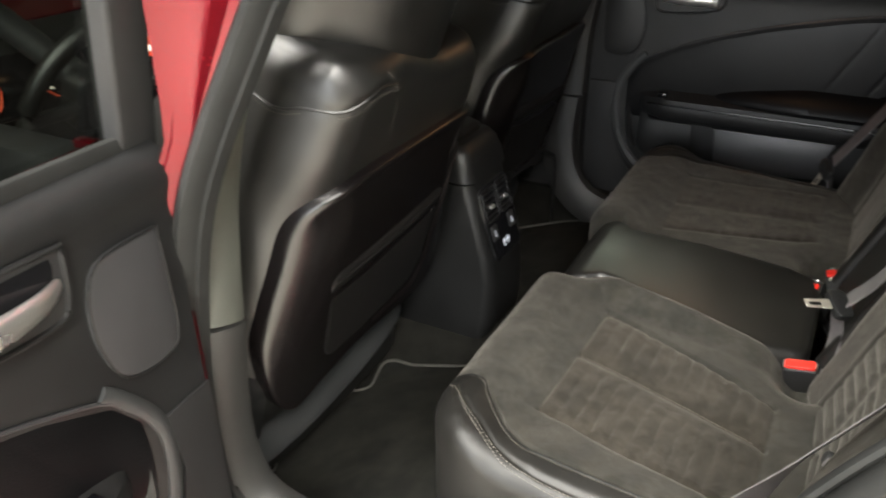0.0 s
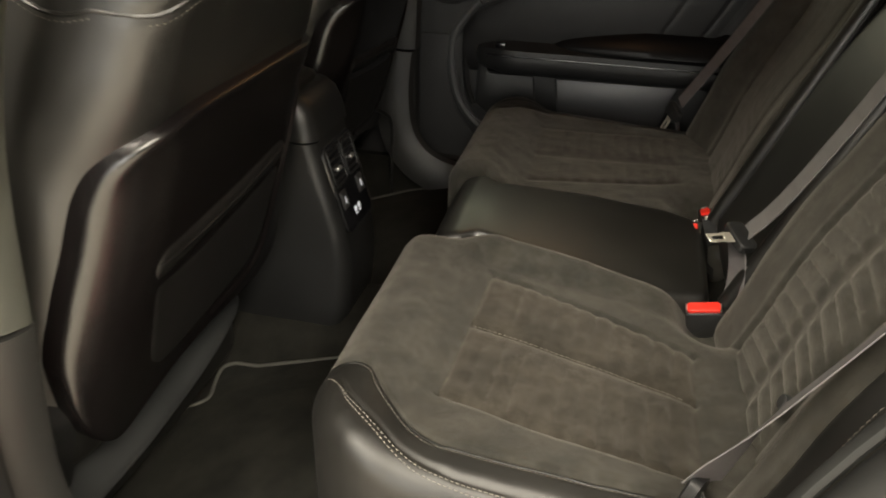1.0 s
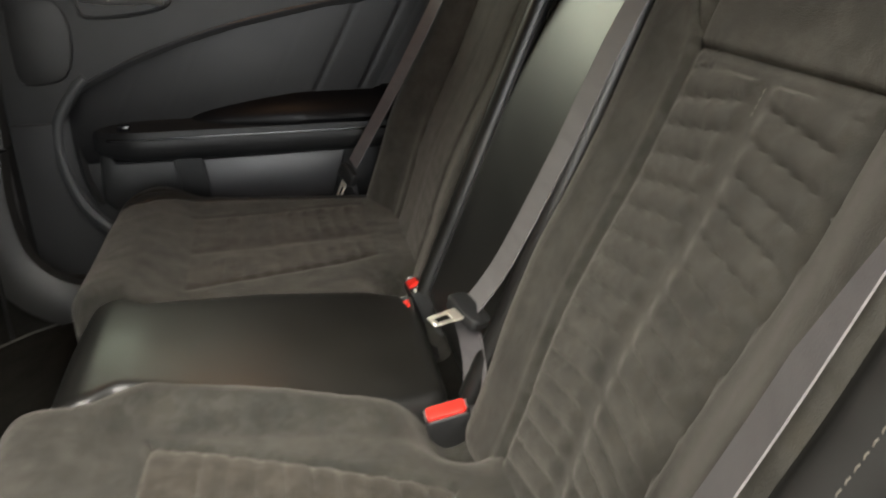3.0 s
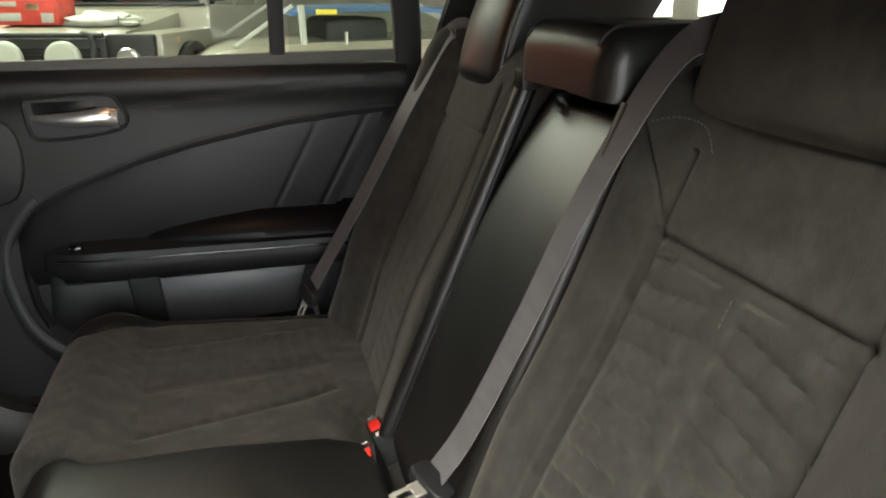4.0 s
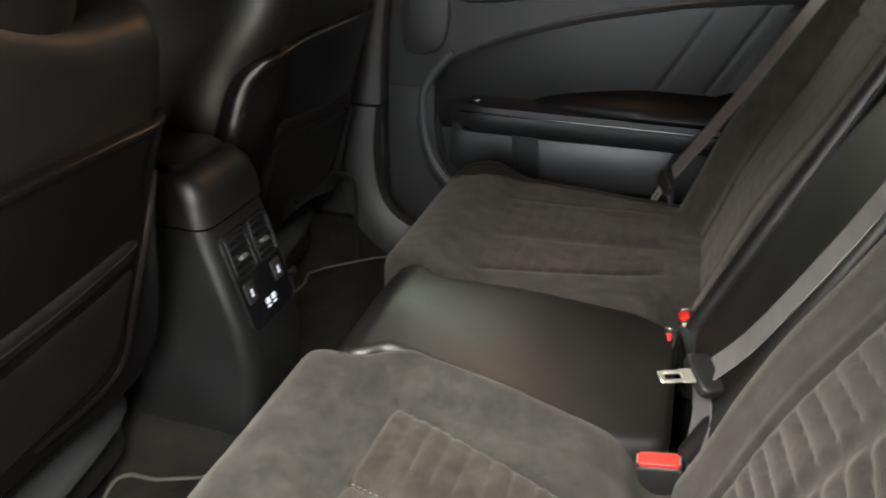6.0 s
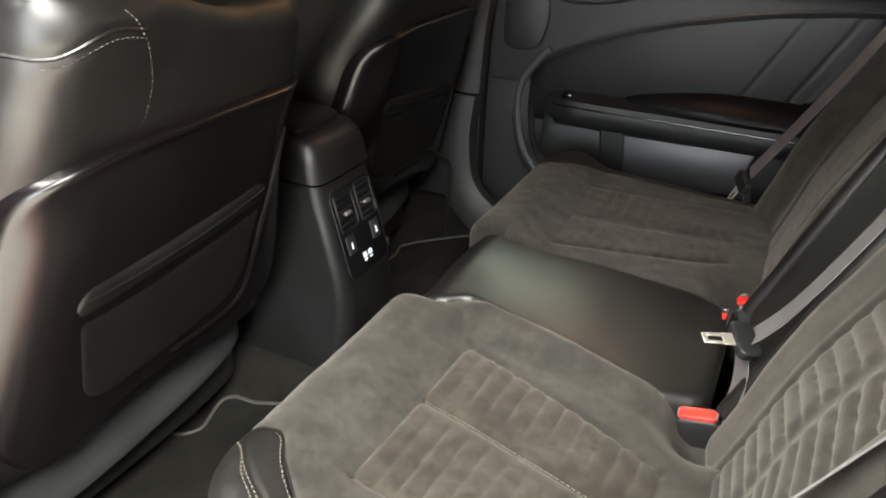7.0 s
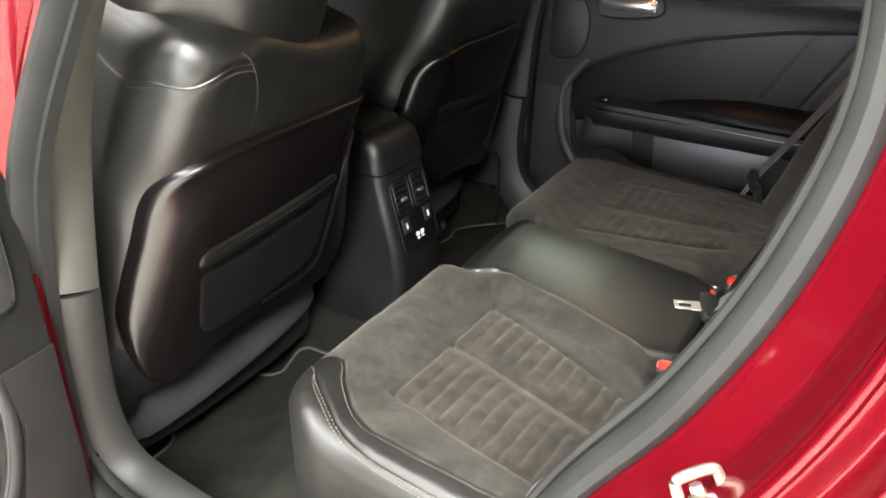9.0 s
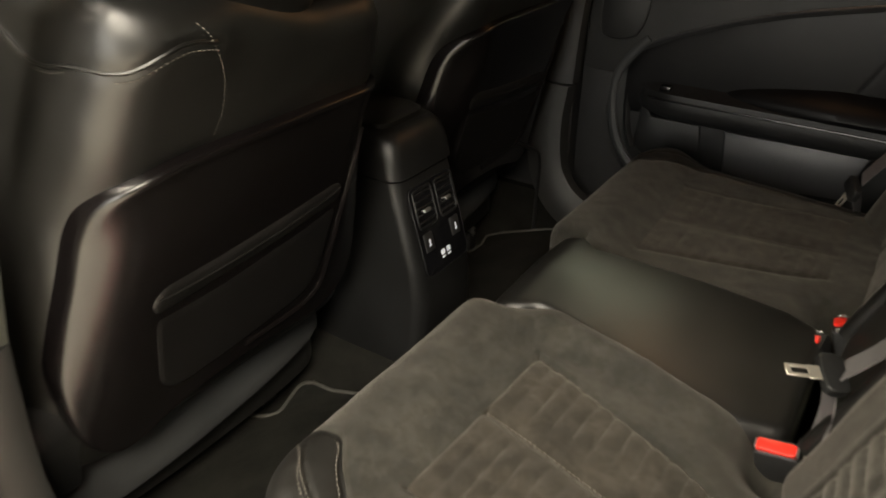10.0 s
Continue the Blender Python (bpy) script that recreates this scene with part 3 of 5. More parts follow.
def unslanted(x, y):
    """The pad's own y of a true y."""
    return CUSH_Y + (y - CUSH_Y) / (1 + edge_shift(x) / CUSH_HY) if y > CUSH_Y else y


def insert_near(x):
    return unslanted(x, interp(x, [(-0.205, 0.779), (-0.148, 0.771), (-0.094, 0.760), (0.13, 0.722)]))


def insert_mid(x):
    return unslanted(x, interp(x, [(-0.20, 0.942), (-0.091, 0.920), (0.0, 0.898), (0.13, 0.864)]))


def insert_far(x):
    return unslanted(x, interp(x, [(-0.20, 1.084), (-0.113, 1.056), (-0.051, 1.035), (0.044, 1.000), (0.13, 0.958)]))


def insert_front(y):
    return -0.203 + 0.040 * (y - 0.778)


INSERT_END = 0.106


def rib_wave(s, pitch):
    t = (s / pitch) % 1.0
    return 1 - abs(2 * t - 1) ** 2.4


def centre_line(x):
    return interp(x, [(-0.31, 0.580), (-0.27, 0.590), (-0.22, 0.589), (-0.05, 0.572), (0.08, 0.552), (0.15, 0.545)])


def cushion_top(a, b, ribs=0.0062, seam=1.0):
    x, y = CUSH_X + a, CUSH_Y + b
    z = sum(interp(x + e, HEIGHTS) for e in (-0.024, -0.016, -0.008, 0.0, 0.008, 0.016, 0.024)) / 7
    z += 0.010 * math.exp(-((y - 0.70) / 0.045) ** 2) * min(1, max(0, (x + 0.27) / 0.1))
    w = (seam > 0.9) * min(1.0, max(0.0, (y - 1.055) / 0.05)) * min(1.0, max(0.0, (0.15 - x) / 0.06))
    z += max(0.0, centre_line(x) - 0.004 - z) * w * w * (3 - 2 * w)
    near, mid, far, front = insert_near(x), insert_mid(x), insert_far(x), insert_front(y)
    if near < y < far and front < x < INSERT_END:
        z -= 0.0025 * seam
        edge = min(y - near, far - y)
        fade = min(1.0, max(0.0, (x - front - 0.004) / 0.055)) * min(1.0, (INSERT_END - x) / 0.02)
        across = min(1.0, max(0.0, (abs(y - mid) - 0.010) / 0.030)) * min(1.0, edge / 0.006)
        z += ribs * rib_wave(x - front, 0.0275) * fade * across * (0.75 + 0.25 * noise.noise(Vector((x * 25, y * 9, 2))))
        z += 0.0030 * seam * min(1.0, edge / 0.02) * min(1.0, abs(y - mid) / 0.015)
    if front - 0.004 < x < INSERT_END + 0.003:
        z -= 0.0040 * seam * (groove(y - near, 0.0045) + groove(y - far, 0.0045) + groove(y - mid, 0.004) * (x > front))
    if near - 0.004 < y < far + 0.004:
        z -= seam * (0.0045 * groove(x - front, 0.0038) + 0.004 * groove(x - INSERT_END, 0.006))
    z -= 0.004 * groove(y - leather_edge(x), 0.0045)
    z -= 0.0025 * groove(y - outer_edge(x), 0.004)
    z -= 0.080 * math.exp(-((x - 0.134) / 0.038) ** 2 - ((y - 1.090) / 0.048) ** 2)
    z += 0.0018 * noise.noise(Vector((x * 14, y * 14, 3))) + 0.0008 * noise.noise(Vector((x * 45, y * 45, 7)))
    return z


bench = thing("rear_seat", "rear bench seat in grey suede with black leather middle and borders", "car seat")


def sew(t, line, normal, **k):
    bm = bmesh.new()
    stitches(bm, line, normal, **k)
    part("stitching", bm, STITCH, t, "pale contrast stitching")


def rear_cushion(side):
    """One outer seat pad; side +1 is the near one, -1 its mirror image."""
    m = axes((CUSH_X, CUSH_Y if side > 0 else 2 * MID - CUSH_Y, 0), (1, 0, 0), (0, side, 0), (0, 0, 1))
    pad = Pad(m, CUSH_HX, CUSH_HY, (0.115, 0.03, 0.03, 0.03), 0.034, 0.21, cushion_top if side > 0 else lambda a, b: cushion_top(a, b, 0.0050, 0.35), inner_shift)
    def sort(a, b):
        x, y = CUSH_X + a, CUSH_Y + b
        return "leather" if y < leather_edge(x) else "insert" if insert_near(x) < y < insert_far(x) and insert_front(y) < x < INSERT_END else "suede"
    seams = [(lambda a, f=f: f(CUSH_X + a) - CUSH_Y, -0.145, 0.197) for f in (insert_near, insert_mid, insert_far)]
    made = pad.build(210 if side > 0 else 150, 180 if side > 0 else 130, sort, seams + [(lambda a: leather_edge(CUSH_X + a) - CUSH_Y, -0.23, 0.26)],
                     [(lambda b: insert_front(CUSH_Y + b) - CUSH_X, -0.125, 0.17), (lambda b: INSERT_END - CUSH_X, -0.17, 0.09)])
    t = part("seat_pad", made["suede"], SUEDE, bench, "grey suede pad with a ribbed middle")
    part("border", made["leather"], BORDER_LEATHER, t, "smooth black leather border")
    part("seat_insert", made["insert"], SUEDE_DARK, t, "ribbed brownish suede insert")

    def ab(points):
        return line2([(x - CUSH_X, y - CUSH_Y) for x, y in points], 6)
    up = (0, 0, 1)
    sew(t, on_pad(pad, ab([(-0.292, 0.763), (-0.280, 0.757), (-0.262, 0.731), (-0.226, 0.700), (-0.175, 0.684), (-0.03, 0.681), (0.11, 0.684)]), 0.001), up)
    welt = bmesh.new()
    tube(welt, on_pad(pad, ab([(x, leather_edge(x)) for x in steps(-0.335, 0.16, 40)]), -0.0004), 0.0021, 6)
    part("seam_welt", welt, LEATHER, t)
    for off in (0.0, 0.006):
        sew(t, on_pad(pad, ab([(-0.330, 0.742), (-0.306, 0.722), (-0.280, 0.697 - off), (-0.222, 0.664 - off), (-0.156, 0.651 - off), (-0.038, 0.648 - off), (0.12, 0.648 - off)]), 0.001),
                 (0, -0.7 * side, 0.7))
    sew(t, on_pad(pad, ab([(x, insert_mid(x)) for x in steps(-0.193, 0.098, 12)]), 0.0030), up, step=0.0075, length=0.005)
    inner = [(x, CUSH_Y + CUSH_HY - 0.0105) for x in steps(-0.235, 0.11, 24)]
    sew(t, on_pad(pad, ab(inner), 0.0012), (0, 0.5 * side, 0.85), width=0.0007)


rear_cushion(1)
rear_cushion(-1)

CEN_X, CEN_HX, CEN_HY = -0.083, 0.222, 0.152


def centre_top(a, b):
    x = CEN_X + a
    z = centre_line(x)
    z -= 0.008 * (b / CEN_HY) ** 2 + 0.008 * (b / CEN_HY) ** 16 * min(1.0, max(0.0, (x + 0.16) / 0.10))
    return z + 0.0016 * noise.noise(Vector((x * 9, b * 9, 5)))


def centre_width(a, b):
    """Narrow between the two seat pads, wide at the front lip and towards the backrest."""
    return (a, b / CEN_HY * interp(CEN_X + a, [(-0.31, 0.140), (-0.262, 0.132), (-0.235, 0.108), (-0.205, 0.112), (-0.10, 0.135), (0.075, 0.162), (0.105, 0.150), (0.15, 0.140)]))


pad = Pad(axes((CEN_X, MID - 0.003, 0), (1, 0, 0), (0, 1, 0), (0, 0, 1)), CEN_HX, CEN_HY, 0.03, 0.018, 0.22, centre_top, centre_width)
centre = part("centre_pad", pad.build(60, 44)["all"], LEATHER, bench, "smooth black leather middle section")
def soft_bend(e, r):
    """0 below 0, e above, with a rounded bend of the size r."""
    return 0.5 * (e + math.sqrt(e * e + r * r))


def ramp01(x, x0, x1):
    t = min(1.0, max(0.0, (x - x0) / (x1 - x0)))
    return t * t * (3 - 2 * t)


# backrests: a runs up the lean, b across, h forward
LEAN_UP = Vector((K, 0, 1)).normalized()
LEAN_OUT = Vector((-1, 0, K)).normalized()
BACK_Y, BACK_HB, BACK_S0, BACK_S1 = 0.852, 0.270, -0.115, 0.555
BACK_A = (BACK_S0 + BACK_S1) / 2


def back_frame(y, s=0.0, side=1):
    o = Vector((0.188, y, 0.588)) + LEAN_UP * s
    return axes(o, LEAN_UP, (0, side, 0), LEAN_OUT)


def back_top(a, b, ribs=0.0058):
    s, y = BACK_A + a, BACK_Y + b
    h = 0.012 * math.exp(-((s - 0.12) / 0.12) ** 2)
    h += 0.046 * ramp01(y, 0.778, 0.690) - 0.95 * soft_bend(0.648 - y, 0.022)
    h += 0.010 * min(1.0, max(0.0, (y - 1.03) / 0.05))
    h -= 0.020 * max(0.0, (s - 0.47) / 0.08) ** 2
    mid = 0.893
    lo, hi = interp(s, [(0, 0.798), (0.3, 0.772), (0.4, 0.772)]), 1.012
    if lo < y < hi and -0.06 < s < 0.395:
        h -= 0.003
        if abs(y - mid) > 0.005 and lo + 0.01 < y < hi - 0.008 and s < 0.38:
            h += ribs * rib_wave(s + 0.06 + 0.16 * abs(y - mid), 0.0265) * min(1, (abs(y - mid) - 0.005) / 0.014) * min(1, (hi - 0.006 - y) / 0.014, (y - lo - 0.008) / 0.014)
    if lo - 0.01 < y < hi + 0.01:
        h -= 0.0035 * groove(s - 0.392, 0.005)
    if s < 0.47:
        h -= 0.006 * (groove(y - hi, 0.005) + groove(y - lo, 0.005))
    h -= 0.005 * groove(y - (1.012 + 0.09 * max(0.0, (s - 0.40) / 0.09)), 0.004) * (s > 0.40)
    h -= 0.004 * groove(y - 0.662, 0.004)
    return h + 0.0015 * noise.noise(Vector((s * 13, y * 13, 1)))


def rear_backrest(side):
    y = BACK_Y if side > 0 else 2 * MID - BACK_Y
    pad = Pad(back_frame(y, BACK_A, side), (BACK_S1 - BACK_S0) / 2, BACK_HB, 0.04, 0.035, 0.10, back_top if side > 0 else lambda a, b: back_top(a, b, 0.0015))
    sort = lambda a, b: "suede" if BACK_Y + b > 0.662 else "leather"
    made = pad.build(230 if side > 0 else 120, 170 if side > 0 else 110, sort, [(lambda a: 0.662 - BACK_Y, -0.30, 0.30), (lambda a: 1.012 - BACK_Y, -0.27, 0.25)])
    t = part("back_pad", made["suede"], SUEDE, bench, "grey suede backrest with a ribbed panel")
    part("side_bolster", made["leather"], LEATHER, t, "smooth black leather side bolster")
    n = (-0.9, 0, 0.4)
    sew(t, on_pad(pad, [(s - BACK_A, 0.893 - BACK_Y) for s in steps(0.375, 0.345, 8)], 0.001), n)
    for y0 in (0.636,):
        sew(t, on_pad(pad, [(s - BACK_A, y0 - BACK_Y) for s in steps(-0.05, 0.46, 60)], 0.001), n, step=0.008, length=0.0050, width=0.0007)
    arc = line2([(0.478, 1.085), (0.492, 1.050), (0.490, 1.010), (0.470, 0.985)], 6)
    sew(t, on_pad(pad, [(s - BACK_A, y - BACK_Y) for s, y in arc], 0.001), n)
    # headrest
    if side > 0:
        hm = back_frame(0.886, 0.626, side) @ Matrix.Translation((0, 0, 0.012))
        hp = Pad(hm, 0.128, 0.178, (0.034, 0.008, 0.034, 0.07), 0.020, 0.085, lambda a, b: 0.016 - 0.008 * (a / 0.115) ** 2 - 0.016 * (b / 0.15) ** 2)
        part("headrest", hp.build(36, 40)["all"], SUEDE, t)
    else:
        hm = back_frame(2 * MID - 0.872, 0.585, side) @ Matrix.Translation((0, 0, 0.0))
        hp = Pad(hm, 0.125, 0.105, (0.030, 0.020, 0.04, 0.03), 0.020, 0.190, lambda a, b: 0.030 - 0.014 * (a / 0.115) ** 2 - 0.020 * (b / 0.105) ** 2)
        rest = part("headrest", hp.build(36, 36)["all"], LEATHER, t, "black leather headrest with a piped edge")
        bm = bmesh.new()
        tube(bm, [hm @ Vector((a, 0.101, 0.004 - 0.014 * (a / 0.115) ** 2)) for a in steps(-0.105, 0.115, 24)], 0.0042, 8)
        part("piping", bm, LEATHER, rest)
    return t


rear_backrest(1)
rear_backrest(-1)
at = Vector((0.176, 0.781, 0.628))
bm = bmesh.new()
prism(bm, circle(0.0085, 14), -0.004, 0.004, lambda c: at + LEAN_OUT * c.z + LEAN_UP * c.x + Vector((0, c.y, 0)), 0.002)
cap = part("anchor_button", bm, PLASTIC_DARK, bench, "small dark button low on the backrest")
bm = bmesh.new()
box(bm, (-0.008, -0.0115, 0.0), (0.008, -0.0085, 0.003), 0.0008, lambda c: at + LEAN_OUT * c.z + LEAN_UP * c.x + Vector((0, c.y, 0)), 1)
part("tab", bm, WEBBING, cap)

pad = Pad(back_frame(MID, 0.215), 0.275, 0.132, 0.02, 0.014, 0.09, lambda a, b: 0.006 + 0.004 * (1 - (b / 0.13) ** 2) - 0.030 * max(0.0, a / 0.275) ** 2)
armrest = part("centre_panel", pad.build(40, 24)["all"], LEATHER, bench, "black leather middle backrest panel with piped edges")
for sy in (-1, 1):
    bm = bmesh.new()
    f = back_frame(MID + sy * 0.146, 0.0)
    sweep(bm, [f @ Vector((s, 0, 0.006)) for s in steps(-0.06, 0.49, 24)], circle(0.0145, 10), LEAN_OUT)
    part("edge_roll", bm, LEATHER, armrest)
    bm = bmesh.new()
    sweep(bm, [f @ Vector((s, -sy * 0.0165, 0.004)) for s in steps(-0.05, 0.485, 24)], circle(0.0028, 6), LEAN_OUT)
    part("piping", bm, PLASTIC, armrest)
lid = Pad(axes((0.452, MID, 1.118), (1, 0, 0), (0, 1, 0), (0.06, 0, 1)), 0.110, 0.128, 0.03, 0.030, 0.042, lambda a, b: 0.004 * (1 - (b / 0.128) ** 2))
low_rest = part("centre_headrest", lid.build(30, 34)["all"], LEATHER, bench, "low black leather middle headrest with stitched ends")
for sy in (-1, 1):
    welt = bmesh.new()
    tube(welt, on_pad(lid, [(a, sy * 0.100) for a in steps(-0.108, 0.10, 30)], 0.0005), 0.0025, 6)
    part("welt", welt, PLASTIC, low_rest)
bm = bmesh.new()
box(bm, (0.335, 1.365, 1.035), (0.365, 1.395, 1.062), 0.004)
part("release_catch", bm, PLASTIC, low_rest)


# ---- belts and buckles ----
BELT = [(-0.0235, -0.0007), (0.0235, -0.0007), (0.0235, 0.0007), (-0.0235, 0.0007)]


def webbing(t, points, out, name="webbing"):
    bm = bmesh.new()
    sweep(bm, smooth_line(points, 8), BELT, out)
    part(name, bm, WEBBING, t)


def tongue(t, at, along, out, turned=False):
    """The latch plate: a steel tongue with a slot in a black grip, along the given way."""
    ax = Vector(along).normalized()
    az = Vector(out)
    az = (az - ax * az.dot(ax)).normalized()
    ay = az.cross(ax)
    m = axes(at, ax, ay, az)
    bm = bmesh.new()
    prism(bm, rounded(0.015, 0.027, 0.009), -0.0065, 0.0065, lambda c: m @ c, 0.004)
    grip = part("grip", bm, PLASTIC, t, "black plastic grip")
    bm = bmesh.new()
    # the blade: a flat frame round the slot
    for lo, hi in (((0.010, -0.0095, -0.0014), (0.030, 0.0095, 0.0014)), ((0.028, -0.0085, -0.0014), (0.052, -0.0034, 0.0014)),
                   ((0.028, 0.0034, -0.0014), (0.052, 0.0085, 0.0014)), ((0.050, -0.0080, -0.0014), (0.057, 0.0080, 0.0014))):
        box(bm, lo, hi, 0.001, lambda c: m @ c, 1)
    part("blade", bm, TONGUE, t, "bare steel latch blade")
    return grip


def buckle(at, along, out, label, stalk, wide=0.0235):
    """A buckle with its red button at the end of a black body, on a stalk that comes out of the seat gap."""
    t = thing("belt_buckle", label, "belt buckle", "belt buckles")
    ax = Vector(along).normalized()
    az = Vector(out)
    az = (az - ax * az.dot(ax)).normalized()
    m = axes(at, ax, az.cross(ax), az)
    bm = bmesh.new()
    prism(bm, rounded(0.029, 0.0265, 0.007), -0.0125, 0.0125, lambda c: m @ (c + Vector((-0.036, 0, 0))), 0.004)
    part("body", bm, PLASTIC_DARK, t)
    bm = bmesh.new()
    prism(bm, rounded(wide, 0.0085, 0.004), 0.0, 0.0065, lambda c: m @ Vector((-0.008 + c.z, c.x, c.y + 0.001)), 0.002)
    part("button", bm, RED_BUTTON, t, "bright red release button")
    for sy in (-1, 1):
        bm = bmesh.new()
        box(bm, (-0.010, sy * 0.0245 - 0.0012, -0.006), (-0.003, sy * 0.0245 + 0.0012, 0.006), 0.0006, lambda c: m @ c, 1)
        part("clip", bm, CHROME, t)
    bm = bmesh.new()
    sweep(bm, smooth_line([m @ Vector((-0.055, 0, 0)), (m @ Vector((-0.08, 0, 0))) * 0.6 + Vector(stalk) * 0.4, Vector(stalk)], 5), [(-0.014, -0.003), (0.014, -0.003), (0.014, 0.003), (-0.014, 0.003)], az)
    part("stalk", bm, PLASTIC_DARK, t)
    return t


buckle((0.126, 1.104, 0.540), (-0.18, -0.30, 0.93), (0.05, -1, -0.3), "black seat belt buckle with a red button in the seat gap", (0.165, 1.11, 0.44))
buckle((0.120, 1.365, 0.545), (-0.35, -0.05, 0.93), (-0.93, 0.1, -0.35), "black seat belt buckle with a red button beside the middle seat", (0.17, 1.37, 0.45), 0.011)
buckle((0.145, 1.440, 0.545), (-0.35, 0.05, 0.93), (-0.93, -0.1, -0.35), "black seat belt buckle with a red button beside the far seat", (0.19, 1.43, 0.45), 0.012)

belt = thing("seat_belt", "grey woven middle seat belt with its steel tongue hanging loose", "seat belt", "rear seat belts")
webbing(belt, [(0.47, 1.035, 1.10), (0.415, 1.062, 1.118), (0.374, 1.088, 1.088), (0.312, 1.120, 0.952), (0.262, 1.136, 0.825), (0.205, 1.146, 0.700), (0.168, 1.148, 0.645)], LEAN_OUT)
tongue(belt, (0.160, 1.135, 0.645), (-0.50, -0.30, 0.06), (0.1, -0.35, 1))
webbing(belt, [(0.160, 1.150, 0.625), (0.166, 1.135, 0.59), (0.166, 1.120, 0.55), (0.168, 1.118, 0.47)], (-0.92, -0.40, 0), "lap_webbing")
for side, lab in ((1, "grey woven outer seat belt lying along the leather bolster"), (-1, "grey woven outer seat belt beside the closed rear door")):
    b = thing("seat_belt", lab, "seat belt", "rear seat belts")
    fy = (lambda y: 2 * MID - y) if side > 0 else (lambda y: y)
    if side > 0:
        strap = [(0.44, 0.735, 1.06), (0.372, 0.710, 1.07), (0.330, 0.698, 1.0), (0.266, 0.684, 0.90), (0.201, 0.670, 0.80), (0.136, 0.661, 0.70), (0.104, 0.664, 0.635), (0.091, 0.671, 0.598)]
        webbing(b, strap, lambda i: LEAN_OUT + Vector((0, 0.50 + 1.2 * ramp01(i, 38, 56), 0)))
    else:
        webbing(b, [(0.42, fy(1.80), 1.06), (0.368, fy(1.825), 1.09), (0.30, fy(1.838), 0.98), (0.20, fy(1.852), 0.79), (0.10, fy(1.868), 0.612)], LEAN_OUT + Vector((0, -0.25, 0)))
    tongue(b, (0.088, fy(1.868), 0.590), (-0.35, 0.25 * -side, -0.9), (-0.8, 0.5 * side, 0.3))
    webbing(b, [(0.095, fy(1.872), 0.585), (0.11, fy(1.885), 0.53), (0.12, fy(1.890), 0.46)], (-0.8, 0, 0.3), "lap_webbing")


# ---- front seats ----
SEAT_UP = Vector((0.30, 0, 1)).normalized()
SEAT_OUT = Vector((1, 0, -0.30)).normalized()


# the back shell's rim, half of it: up the lean, out from the middle
SHELL_HALF = [(-0.246, 0.0), (-0.251, 0.08), (-0.268, 0.15), (-0.280, 0.190), (-0.272, 0.222), (-0.230, 0.255), (-0.145, 0.268), (-0.073, 0.258), (0.0, 0.243), (0.060, 0.232), (0.098, 0.222), (0.126, 0.202), (0.143, 0.170), (0.149, 0.125), (0.150, 0.06), (0.150, 0.0)]
SHELL_INNER = [(0.150, 0.06), (0.150, 0.125), (0.149, 0.180), (0.144, 0.218), (0.130, 0.234), (0.098, 0.236), (0.060, 0.236), (0.0, 0.243), (-0.073, 0.252), (-0.145, 0.252), (-0.200, 0.236), (-0.240, 0.200), (-0.256, 0.15), (-0.251, 0.08)]


# the shoulder's seam: out from the middle, up the lean
WAVE = [(0.098, 0.270), (0.120, 0.275), (0.140, 0.276), (0.158, 0.272), (0.175, 0.263), (0.190, 0.254), (0.205, 0.249)]


def bend(e, r):
    """How far a surface has turned away, e past the start of a bend of the radius r."""
    e = max(0.0, e)
    return r - math.sqrt(r * r - min(e, 0.97 * r) ** 2) + 3.99 * max(0.0, e - 0.97 * r)


